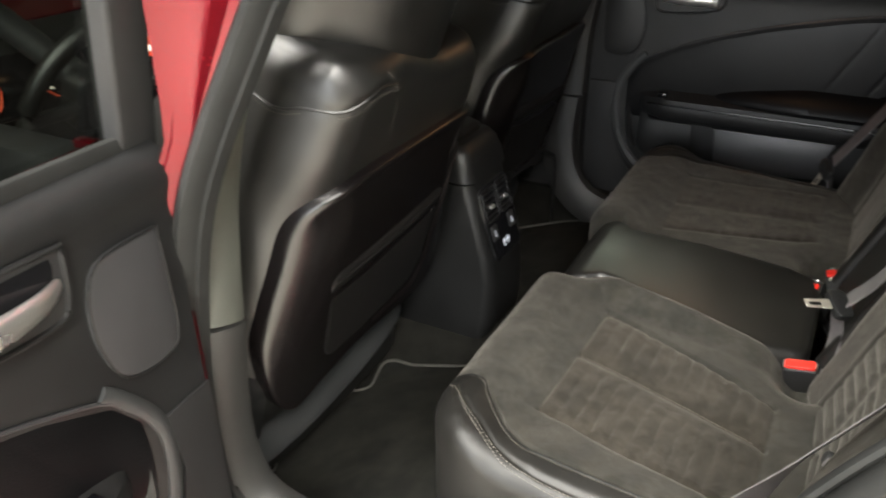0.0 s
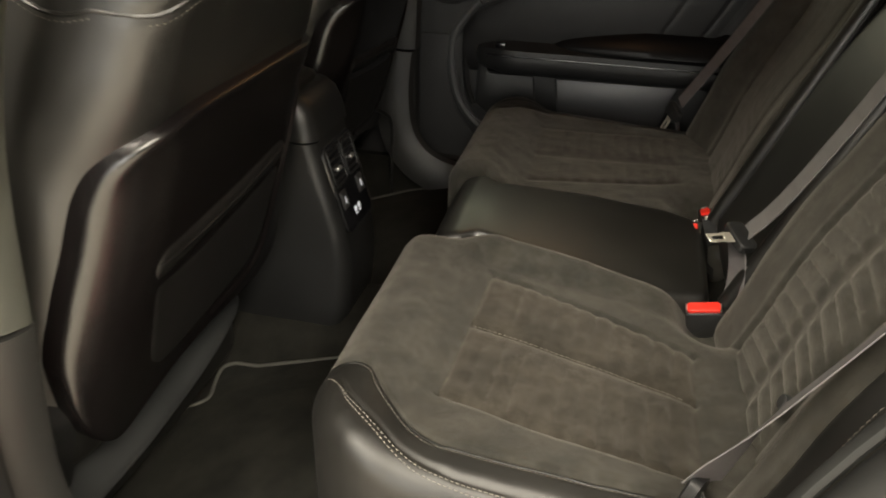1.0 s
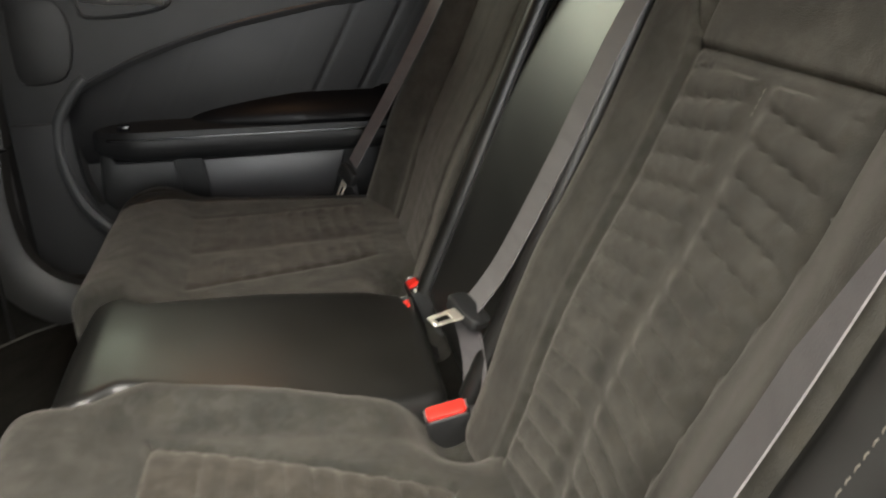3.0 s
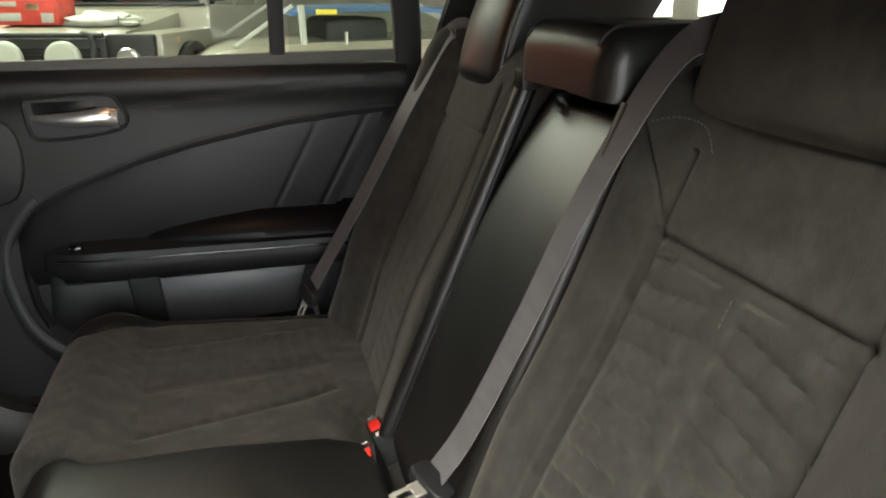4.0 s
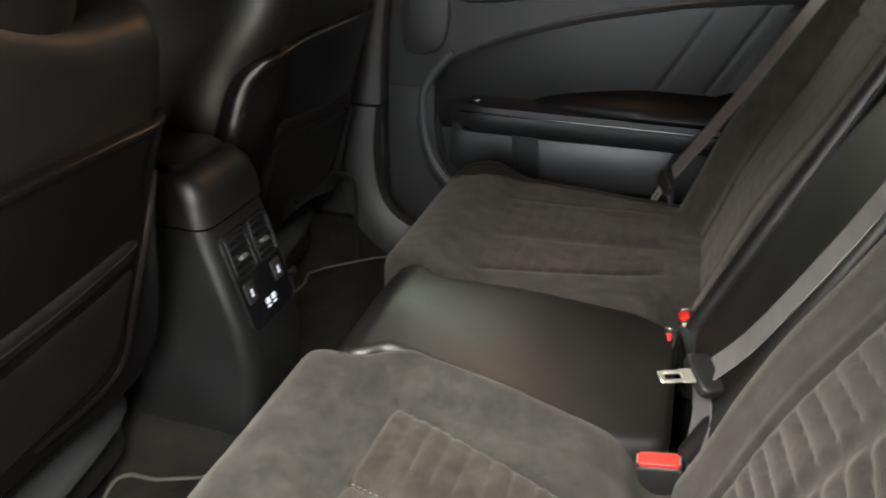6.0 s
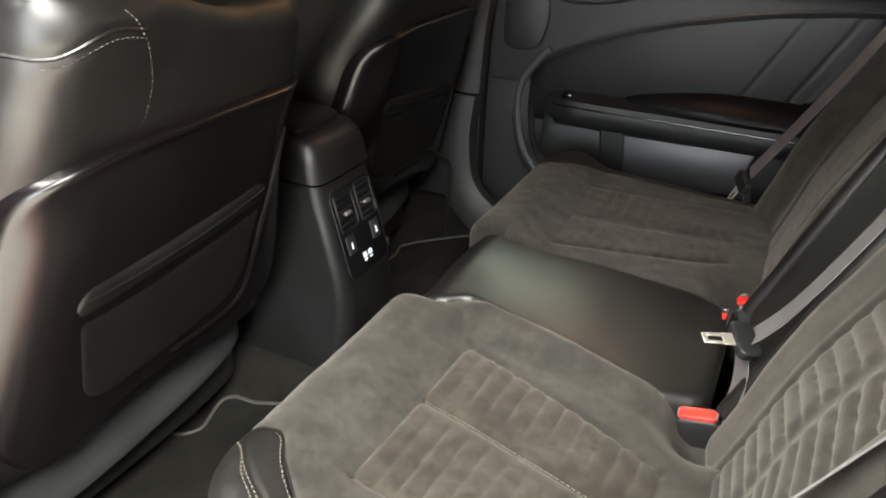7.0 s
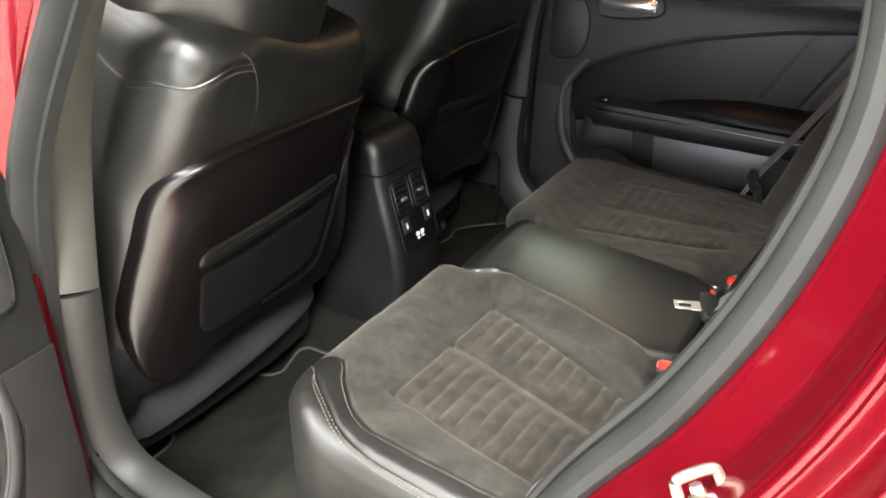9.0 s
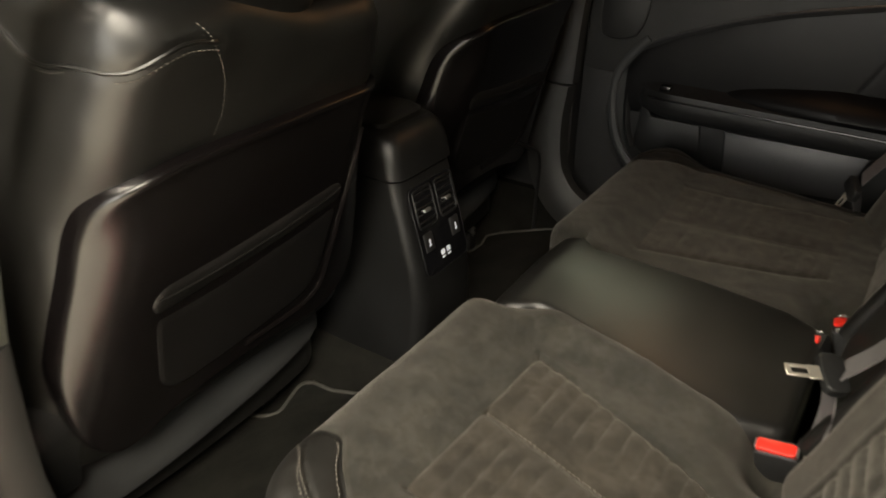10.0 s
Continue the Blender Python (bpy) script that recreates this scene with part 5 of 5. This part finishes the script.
    tube(bm, [P(x, 0.020 + 0.012 * math.exp(-((0.962 + 0.085 * (x + 0.1) - 0.985) / 0.03) ** 2) + 0.0002, 0.955 + 0.085 * (x + 0.1)) for x in steps(-0.225, 0.28, 30)], 0.0012, 6)
    part("panel_seam", bm, PLASTIC_DARK, t)
    # tweeter cover
    bm = bmesh.new()
    tw = [(-0.528, 0.930), (-0.440, 0.925), (-0.418, 0.86), (-0.432, 0.795), (-0.46, 0.772), (-0.512, 0.770), (-0.530, 0.80)]
    tw2 = line2(tw + tw[:1], 5)[:-1]
    prism(bm, tw2, 0.010, 0.0265, lambda c: P(c.x, c.z, c.y), 0.004)
    # same cover on both doors; the closed door's dimmer light is put into its colour
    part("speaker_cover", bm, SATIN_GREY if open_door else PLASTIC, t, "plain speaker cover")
    bm = bmesh.new()
    tube(bm, [P(x, 0.0255, z) for x, z in tw2], 0.0018, 8, closed=True)
    part("speaker_rim", bm, PLASTIC, t)
    # dark foot of the panel below the arc's front
    bm = bmesh.new()
    prism(bm, [(-0.562, 0.690), (-0.485, 0.690), (-0.495, 0.60), (-0.47, 0.49), (-0.41, 0.42), (-0.30, 0.40), (-0.30, 0.34), (-0.562, 0.34)], 0.0, 0.0245, lambda c: P(c.x, c.z, c.y), 0.003)
    part("front_foot", bm, PLASTIC_DARK, t)
    # window: sealing lip, glass, divider and frame
    bm = bmesh.new()
    sweep(bm, [P(x, 0.002, 1.022 + 0.016 * (x + 0.5)) for x in steps(-0.56, 0.325, 16)], rounded(0.006, 0.012, 0.003, 2), (0, 0, 1))
    part("window_lip", bm, GREY_TRIM if not open_door else RUBBER, t)

    def lean(z):
        return -0.02 + 0.30 * max(0.0, z - 1.0)
    bm = bmesh.new()
    glass = [(-0.54, 1.0), (0.06, 1.0), (0.06, 1.37), (-0.45, 1.37)]
    vs = [bm.verts.new(P(x, lean(z), z)) for x, z in glass]
    bm.faces.new(vs)
    pane = part("window_pane", bm, TINTED if open_door else GLASS, t, smooth=False)
    pane.visible_shadow = False
    bm = bmesh.new()
    vs = [bm.verts.new(P(x, lean(z), z)) for x, z in [(0.09, 1.0), (0.325, 1.0), (0.30, 1.15), (0.20, 1.32), (0.09, 1.36)]]
    bm.faces.new(vs)
    pane = part("quarter_pane", bm, TINTED if open_door else GLASS, t, smooth=False)
    pane.visible_shadow = False
    bm = bmesh.new()
    sweep(bm, [P(0.067, lean(z) + 0.006, z) for z in steps(1.0, 1.37, 8)], rounded(0.015, 0.010, 0.004, 2), out)
    part("divider_bar", bm, PLASTIC_DARK, t)
    bm = bmesh.new()
    frame_line = [(-0.550, 1.0), (-0.535, 1.10), (-0.510, 1.24), (-0.455, 1.36), (-0.30, 1.395), (-0.10, 1.40), (0.12, 1.385), (0.25, 1.30), (0.315, 1.17), (0.335, 1.0)]
    sweep(bm, [P(x, lean(z) + 0.006, z) for x, z in line2(frame_line, 6)], rounded(0.028, 0.016, 0.006, 3), out)
    part("window_frame", bm, PLASTIC_DARK, t)
    # outer skin

    def skin(u, v):
        z = 0.32 + 0.68 * v
        x = -0.58 + (rear_x(z) + 0.02 + 0.58) * u
        d = -0.125 + 0.04 * max(0, (z - 0.9) / 0.1) ** 2 + 0.02 * max(0, 0.6 - z)
        return P(x, d, z), P(x, d + 0.02, z) - P(x, d, z)
    part("outer_skin", sheet(skin, steps(0, 1, 12), steps(0, 1, 14), 1.0), RED_PAINT, t)
    bm = bmesh.new()
    box(bm, (-0.58, -0.12, 0.33), (-0.563, 0.006, 1.0), 0.004, lambda c: tf(c))
    part("hinge_edge", bm, RED_PAINT if open_door else PLASTIC_DARK, t)
    return t


rear_door("door_1", lambda c: Vector((c.x, 2.045 - c.y, c.z)), "closed rear door, black trim with leather insert and chrome handle", False)
HINGE, SWING = Vector((-0.572, 0.495, 0)), radians(-86)


def swung(c):
    p = Vector((c.x, 0.495 + c.y, c.z)) - HINGE
    q = Matrix.Rotation(SWING, 3, "Z") @ p
    return q + HINGE


rear_door("door_2", swung, "wide open rear door, black inner trim with chrome handle", True)


# ---- front of the cabin, glimpsed past the driver seat ----
wheel_m = axes((-1.16, 0.90, 0.86), (0, 1, 0), Vector((0.42, 0, 0.91)).normalized(), Vector((0.91, 0, -0.42)).normalized())
steer = thing("steering_wheel", "black leather steering wheel before the lit dials", "steering wheel")
bm = bmesh.new()
tube(bm, [wheel_m @ Vector((0.185 * math.cos(a), 0.185 * math.sin(a), 0)) for a in steps(0, 2 * math.pi, 47)[:-1]], 0.017, 10, closed=True)
part("rim", bm, LEATHER, steer)
bm = bmesh.new()
prism(bm, rounded(0.075, 0.060, 0.03, 4), -0.05, 0.0, lambda c: wheel_m @ c, 0.012)
part("hub", bm, PLASTIC, steer)
for ang in (0, 180, 270):
    a = radians(ang)
    bm = bmesh.new()
    tube(bm, [wheel_m @ Vector((r * math.cos(a), r * math.sin(a), -0.012)) for r in (0.05, 0.12, 0.182)], 0.014, 8)
    part("spoke", bm, PLASTIC, steer)
bm = bmesh.new()
tube(bm, [wheel_m @ Vector((0, 0, -0.04)), wheel_m @ Vector((0, 0, -0.34))], 0.03, 12)
part("column", bm, PLASTIC_DARK, steer)
cluster_m = axes((-1.440, 0.90, 0.855), (0, 1, 0), Vector((-0.2, 0, 0.98)).normalized(), Vector((0.98, 0, 0.2)).normalized())
cluster = thing("instrument_cluster", "instrument cluster with red and white lit dials", "instruments")
bm = bmesh.new()
prism(bm, rounded(0.175, 0.065, 0.05, 5), -0.05, 0.0, lambda c: cluster_m @ c, 0.006)
part("housing", bm, GLOSS_BLACK, cluster)
for cx in (-0.095, 0.095):
    bm = bmesh.new()
    tube(bm, [cluster_m @ Vector((cx + 0.047 * math.cos(a), 0.047 * math.sin(a), 0.003)) for a in steps(0, 2 * math.pi, 29)[:-1]], 0.0022, 6, closed=True)
    part("dial_ring", bm, DIAL_RED, cluster)
    for k in range(9):
        a = radians(-40 + 32.5 * k)
        bm = bmesh.new()
        box(bm, (cx + 0.036 * math.cos(a) - 0.003, 0.036 * math.sin(a) - 0.003, 0.001), (cx + 0.036 * math.cos(a) + 0.003, 0.036 * math.sin(a) + 0.003, 0.003), 0.0, lambda c: cluster_m @ c)
        part("dial_mark", bm, DIAL_WHITE, cluster)
screen_m = axes((-1.440, 1.27, 0.905), (0, 1, 0), Vector((-0.25, 0, 0.97)).normalized(), Vector((0.97, 0, 0.25)).normalized())
screen = thing("dashboard_screen", "lit red and white centre screen in the dashboard", "screen")
bm = bmesh.new()
prism(bm, rounded(0.125, 0.080, 0.02, 4), -0.04, 0.0, lambda c: screen_m @ c, 0.005)
part("housing", bm, GLOSS_BLACK, screen)
bm = bmesh.new()
prism(bm, rounded(0.110, 0.066, 0.004, 2), 0.0005, 0.003, lambda c: screen_m @ c, 0.001)
part("display", bm, DIAL_RED, screen, "red lit display")
for k, (x0, x1, y0, y1) in enumerate(((-0.10, 0.10, 0.035, 0.058), (-0.09, -0.04, -0.02, 0.015), (-0.02, 0.03, -0.02, 0.015), (0.05, 0.095, -0.02, 0.015), (-0.10, 0.06, -0.055, -0.04))):
    bm = bmesh.new()
    box(bm, (x0, y0, 0.0025), (x1, y1, 0.0042), 0.0005, lambda c: screen_m @ c, 1)
    part("display_bar", bm, DIAL_WHITE, screen)
overhead = thing("courtesy_lamp", "small warm courtesy lamp in the headliner over the closed rear door", "lamp")
bm = bmesh.new()
box(bm, (-0.21, 1.685, 1.345), (-0.03, 1.755, 1.392), 0.008)
part("housing", bm, PLASTIC, overhead)
bm = bmesh.new()
box(bm, (-0.19, 1.695, 1.338), (-0.05, 1.745, 1.346), 0.003)
part("lens", bm, LAMP_WARM, overhead)

# ---- the garage round the car ----
bm = bmesh.new()
box(bm, (-14, -8, -0.2), (14, 16, 0), 0.0)
tagged(finish("ground", bm, CONCRETE, smooth=False), "worn grey concrete garage floor", "floor", kind="structure")
for nm, lo, hi in (("wall_west", (-14.2, -8, 0), (-14, 16, 4.2)), ("wall_east_low", (14, -8, 0), (14.2, 16, 1.3)), ("wall_north", (-14, 16, 0), (14, 16.2, 4.2)), ("wall_south", (-14, -8.2, 0), (14, -8, 4.2))):
    bm = bmesh.new()
    box(bm, lo, hi, 0.0)
    tagged(finish(nm, bm, WALL_PAINT, smooth=False), "cream painted garage wall", "wall", kind="structure")
bm = bmesh.new()
box(bm, (14, -8, 3.8), (14.2, 16, 4.2), 0.0)
for k in range(10):
    box(bm, (14, -8 + 2.4 * k, 1.3), (14.2, -8 + 2.4 * k + 0.6, 3.8), 0.0)
tagged(finish("wall_east_high", bm, WALL_PAINT, smooth=False), "cream garage wall between the windows", "wall", kind="structure")
for k in range(10):
    bm = bmesh.new()
    box(bm, (14.12, -7.4 + 2.4 * k, 1.3), (14.14, -5.6 + 2.4 * k, 3.8), 0.0)
    tagged(finish("window_%d" % (k + 1), bm, SKY_PANE, smooth=False), "bright daylight window in the garage wall", "window", kind="structure")
bm = bmesh.new()
box(bm, (-14, -8, 4.2), (14, 16, 4.4), 0.0)
tagged(finish("garage_ceiling", bm, WALL_PAINT, smooth=False), "plain garage ceiling", "ceiling", kind="structure")


for k, (x0, x1) in enumerate(((7.10, 7.60), (8.00, 9.10), (9.76, 10.9))):
    bm = bmesh.new()
    box(bm, (x0, 15.96, 0.76), (x1, 15.99, 1.21), 0.0)
    tagged(finish("window_%d" % (k + 11), bm, DAYLIGHT_PANE, smooth=False), "bright daylight window low in the garage wall", "window", kind="structure")


# ---- vehicles beyond the far window ----
def wheel(t, x, y, r, w, ax):
    """A wheel at (x, y) on the ground, its axle along ax."""
    ax = Vector(ax).normalized()
    sx = Vector((-ax.y, ax.x, 0))
    tyre = bmesh.new()
    prof = [(-w, r * 0.62), (-w, r * 0.93), (-w * 0.8, r), (w * 0.8, r), (w, r * 0.93), (w, r * 0.62)]
    rings = []
    for i in range(28):
        a = 2 * math.pi * i / 28
        e = sx * math.cos(a) + Vector((0, 0, math.sin(a)))
        rings.append([Vector((x, y, r)) + ax * p + e * q for p, q in prof])
    loft(tyre, rings + rings[:1], False)
    bmesh.ops.remove_doubles(tyre, verts=tyre.verts, dist=1e-5)
    wh = part("wheel", tyre, TYRE, t)
    rim = bmesh.new()
    prism(rim, circle(r * 0.63, 24), -w * 0.7, w * 0.7, lambda c: Vector((x, y, r)) + ax * c.z + sx * c.x + Vector((0, 0, c.y)), 0.02)
    part("rim", rim, PAPER, wh)


for wx in (-2.05, 0.86):
    for wy in (0.465, 2 * MID - 0.465):
        wheel(body, wx, wy, 0.335, 0.10, (0, 1, 0))


def off_roader():
    t = thing("off_road_car", "boxy cream off-road car with black bull bar and covered spotlights", "car")
    # its own frame: u across it, v back along it; the front faces the red car
    ang = radians(-14)
    ux, vx = Vector((math.cos(ang), math.sin(ang), 0)), Vector((-math.sin(ang), math.cos(ang), 0))
    m = axes((-1.23, 5.9, 0), ux, vx, (0, 0, 1))

    def b(lo, hi, bev, name, mat, lab=""):
        bm = bmesh.new()
        box(bm, lo, hi, bev, lambda c: m @ c)
        return part(name, bm, mat, t, lab)
    bm = bmesh.new()
    secs = []
    for v, z in ((0.10, 0.915), (0.16, 0.955), (0.5, 0.985), (1.25, 1.055)):
        secs.append([m @ Vector(p) for p in ((-0.50, v, 0.60), (0.50, v, 0.60), (0.50, v, z - 0.02), (0.44, v, z), (-0.44, v, z), (-0.50, v, z - 0.02))])
    loft(bm, secs)
    part("bonnet", bm, WHITE_PAINT, t)
    for s in (-1, 1):
        b((min(s * 0.50, s * 0.74), 0.14, 0.56), (max(s * 0.50, s * 0.74), 1.30, 0.93), 0.04, "wing", WHITE_PAINT)
    b((-0.74, 1.26, 0.45), (0.74, 3.9, 1.09), 0.03, "cab_body", WHITE_PAINT)
    b((-0.70, 1.42, 1.70), (0.70, 3.9, 1.80), 0.04, "roof", WHITE_PAINT)
    for u in (-0.72, 0.66):
        b((u, 1.28, 1.08), (u + 0.06, 1.36, 1.72), 0.01, "windscreen_post", WHITE_PAINT)
        for v in (2.10, 2.95, 3.8):
            b((u, v, 1.08), (u + 0.06, v + 0.08, 1.72), 0.01, "side_post", WHITE_PAINT)
    b((-0.70, 1.25, 1.085), (0.70, 1.33, 1.108), 0.008, "scuttle", PLASTIC_DARK)
    bm = bmesh.new()
    box(bm, (-0.66, 1.325, 1.1), (0.66, 1.335, 1.72), 0.0, lambda c: m @ c)
    part("windscreen", bm, GLASS, t).visible_shadow = False
    b((-0.55, 1.9, 0.9), (0.55, 2.2, 1.45), 0.08, "front_bench", PLASTIC_DARK)
    b((-0.40, 0.06, 0.56), (0.40, 0.12, 0.90), 0.012, "grille", PLASTIC_DARK)
    for k in range(6):
        b((-0.36, 0.045, 0.60 + 0.045 * k), (0.36, 0.063, 0.615 + 0.045 * k), 0.004, "grille_bar", PLASTIC)
    for s in (-1, 1):
        b((min(s * 0.39, s * 0.70), 0.08, 0.58), (max(s * 0.39, s * 0.70), 0.15, 0.925), 0.02, "lamp_panel", PLASTIC_DARK)
        bm = bmesh.new()
        prism(bm, circle(0.075, 24), 0, 0.03, lambda c: m @ Vector((s * 0.53 + c.x, 0.08 - c.z, 0.765 + c.y)), 0.02)
        part("headlamp", bm, CHROME, t)
        b((s * 0.742 - 0.006, 0.40, 0.86), (s * 0.742 + 0.006, 0.46, 0.89), 0.003, "side_lamp", AMBER)
        bm = bmesh.new()
        tube(bm, smooth_line([m @ Vector(p) for p in ((s * 0.36, -0.04, 0.52), (s * 0.36, -0.06, 0.74), (s * 0.36, -0.03, 0.90), (s * 0.28, 0.0, 0.93))], 6), 0.02, 10)
        part("bull_bar_upright", bm, PLASTIC_DARK, t)
        bm = bmesh.new()
        tube(bm, smooth_line([m @ Vector(p) for p in ((s * 0.73, 1.30, 1.13), (s * 0.84, 1.34, 1.13), (s * 0.86, 1.36, 1.16))], 4), 0.010, 8)
        arm = part("mirror_arm", bm, PLASTIC_DARK, t)
        b((s * 0.86 - 0.075, 1.34, 1.14), (s * 0.86 + 0.075, 1.39, 1.36), 0.02, "mirror", PLASTIC_DARK)
        bm = bmesh.new()
        sweep(bm, [m @ Vector((s * 0.75, 0.66 + 0.42 * math.cos(a), 0.40 + 0.42 * math.sin(a))) for a in steps(0, math.pi, 16)], rounded(0.035, 0.04, 0.01, 2), ux)
        part("wheel_arch", bm, PLASTIC_DARK, t)
        bm = bmesh.new()
        prism(bm, circle(0.112, 28), 0, 0.045, lambda c: m @ Vector((s * 0.182 + c.x, -0.06 - c.z, 0.778 + c.y)), 0.025)
        part("spotlight_cover", bm, LAMP_COVER, t, "round white spotlight cover")
    for z in (0.62, 0.92):
        bm = bmesh.new()
        tube(bm, [m @ Vector((u, -0.05 if z < 0.9 else -0.01, z)) for u in (-0.42, 0, 0.42)], 0.018, 10)
        part("bull_bar_rail", bm, PLASTIC_DARK, t)
    b((-0.72, -0.10, 0.40), (0.72, 0.04, 0.52), 0.02, "bumper", PLASTIC_DARK)
    for u, v in ((-0.62, 0.66), (0.62, 0.66), (-0.62, 3.0), (0.62, 3.0)):
        c = m @ Vector((u, v, 0))
        wheel(t, c.x, c.y, 0.36, 0.11, ux)
    return m


lr = off_roader()
carton = thing("carton", "red printed carton lying on the off-road car's bonnet", "box")
bm = bmesh.new()
box(bm, (-0.34, 0.20, 0.975), (0.06, 0.46, 1.14), 0.008, lambda c: lr @ c)
part("box", bm, RED_CARD, carton)
for u0, z0, w, h, mt in ((-0.32, 1.00, 0.14, 0.05, PAPER), (-0.14, 1.07, 0.08, 0.04, AMBER), (-0.05, 0.99, 0.08, 0.06, PAPER), (-0.30, 1.09, 0.10, 0.03, PAPER)):
    bm = bmesh.new()
    box(bm, (u0, 0.194, z0), (u0 + w, 0.199, z0 + h), 0.001, lambda c: lr @ c)
    part("print_patch", bm, mt, carton)
wrap = thing("plastic_sheet", "crumpled white plastic sheet on the bonnet", "sheet")
bm = bmesh.new()
bmesh.ops.create_icosphere(bm, subdivisions=4, radius=1.0)
for v in bm.verts:
    n1 = noise.noise(v.co * 2.3) * 0.35 + noise.noise(v.co * 6) * 0.14
    v.co = lr @ Vector((0.27 + v.co.x * 0.24 * (1 + n1), 0.36 + v.co.y * 0.20, 0.995 + max(-0.030, v.co.z * 0.055 * (1 + 1.5 * n1))))
part("sheet", bm, PAPER, wrap)


def saloon():
    """A low car standing across the view, its flank to the red car."""
    t = thing("parked_car", "low white car with a blue roof edge parked in the garage", "car")
    m = axes((-0.35, 6.0, 0), (1, 0.10, 0), (-0.10, 1, 0), (0, 0, 1))
    prof = [(0.0, 0.30), (0.0, 0.66), (0.10, 0.76), (0.40, 0.82), (0.9, 0.84), (3.0, 0.86), (3.4, 0.80), (3.5, 0.6), (3.5, 0.30)]
    bm = bmesh.new()
    secs = []
    for v, k in ((0.0, 0.92), (0.04, 1.0), (0.7, 1.02), (1.36, 1.0), (1.4, 0.92)):
        secs.append([m @ Vector((u, v, 0.3 + (z - 0.3) * k)) for u, z in prof])
    loft(bm, secs)
    part("body", bm, WHITE_PAINT, t)
    part("roof", sheet(lambda u, v: (m @ Vector((0.72 + 1.3 * u, 0.12 + 1.16 * v, 1.10 - 0.03 * (2 * u - 1) ** 2 - 0.02 * (2 * v - 1) ** 2)), Vector((0, 0, -1))), steps(0, 1, 10), steps(0, 1, 8), 0.03), BLUE_PAINT, t)
    for v in (0.05, 1.33):
        for (u0, u1, r, name) in ((0.32, 0.74, 0.014, "windscreen_post"), (0.80, 0.80, 0.024, "door_post"), (2.6, 2.0, 0.03, "rear_post")):
            bm = bmesh.new()
            sweep(bm, [m @ Vector((u0, v, 0.82)), m @ Vector((u1, v + (0.07 if v < 1 else -0.07), 1.09))], rounded(r, r, r * 0.4, 2), (0, -1, 0))
            part(name, bm, LAMP_COVER, t)
    bm = bmesh.new()
    vs = [bm.verts.new(m @ Vector(p)) for p in ((0.82, 0.06, 0.83), (2.5, 0.06, 0.83), (2.0, 0.12, 1.08), (0.82, 0.12, 1.08))]
    bm.faces.new(vs)
    part("side_glass", bm, GLASS, t, smooth=False).visible_shadow = False
    bm = bmesh.new()
    box(bm, (0.90, 0.075, 1.03), (1.05, 0.080, 1.065), 0.001, lambda c: m @ c)
    part("sticker", bm, YELLOW, t, "yellow window sticker")
    bm = bmesh.new()
    tube(bm, [m @ Vector((1.10, 0.03, 0.82)), m @ Vector((1.10, 0.03, 0.91))], 0.012)
    part("mirror_stem", bm, CHROME, t)
    bm = bmesh.new()
    box(bm, (1.0, 0.3, 0.6), (1.5, 1.1, 1.0), 0.06, lambda c: m @ c)
    part("front_bench", bm, PLASTIC_DARK, t)
    for u, v in ((0.55, 0.1), (2.8, 0.1), (0.55, 1.3), (2.8, 1.3)):
        c = m @ Vector((u, v, 0))
        wheel(t, c.x, c.y, 0.29, 0.08, (0.1, 1, 0))


YELLOW = material("yellow_sticker", (0.75, 0.62, 0.04), 0.5, var=0.05, scale=20)
saloon()
# red cabinet standing behind the off-road car
bm = bmesh.new()
box(bm, (-3.4, 7.4, 0), (-1.3, 8.0, 1.9), 0.02)
cab = thing("tool_cabinet", "tall red metal cabinet behind the parked cars", "cabinet")
part("body", bm, RED_CARD, cab)
# red car ahead, seen over the driver seat
ahead = thing("red_car", "low red car with chrome trim parked ahead", "car")
bm = bmesh.new()
secs = []
for u in (-0.85, -0.8, 0, 0.8, 0.85):
    k = 0.93 if abs(u) > 0.82 else 1.0
    secs.append([Vector((-5.2 - v, 2.6 + u, 0.25 + (z - 0.25) * k)) for v, z in ((0, 0.25), (0, 0.62), (0.15, 0.74), (1.0, 0.82), (1.6, 1.22), (2.9, 1.24), (3.6, 0.85), (4.2, 0.8), (4.2, 0.25))])
loft(bm, secs)
part("body", bm, RED_PAINT, ahead)
for y in (2.05, 2.25, 2.95, 3.15):
    bm = bmesh.new()
    prism(bm, circle(0.07, 18), 0, 0.04, lambda c: Vector((-5.19 + c.z, y + c.x, 0.62 + c.y)), 0.015)
    part("headlamp", bm, CHROME, ahead)
bm = bmesh.new()
box(bm, (-5.2, 1.85, 0.42), (-5.12, 3.35, 0.50), 0.02)
part("bumper", bm, CHROME, ahead)
for cx, cy in ((-6.0, 1.85), (-6.0, 3.35), (-8.5, 1.85), (-8.5, 3.35)):
    wheel(ahead, cx, cy, 0.31, 0.09, (0, 1, 0))
# lamps that give the light; the last, over the parked cars, is an added one
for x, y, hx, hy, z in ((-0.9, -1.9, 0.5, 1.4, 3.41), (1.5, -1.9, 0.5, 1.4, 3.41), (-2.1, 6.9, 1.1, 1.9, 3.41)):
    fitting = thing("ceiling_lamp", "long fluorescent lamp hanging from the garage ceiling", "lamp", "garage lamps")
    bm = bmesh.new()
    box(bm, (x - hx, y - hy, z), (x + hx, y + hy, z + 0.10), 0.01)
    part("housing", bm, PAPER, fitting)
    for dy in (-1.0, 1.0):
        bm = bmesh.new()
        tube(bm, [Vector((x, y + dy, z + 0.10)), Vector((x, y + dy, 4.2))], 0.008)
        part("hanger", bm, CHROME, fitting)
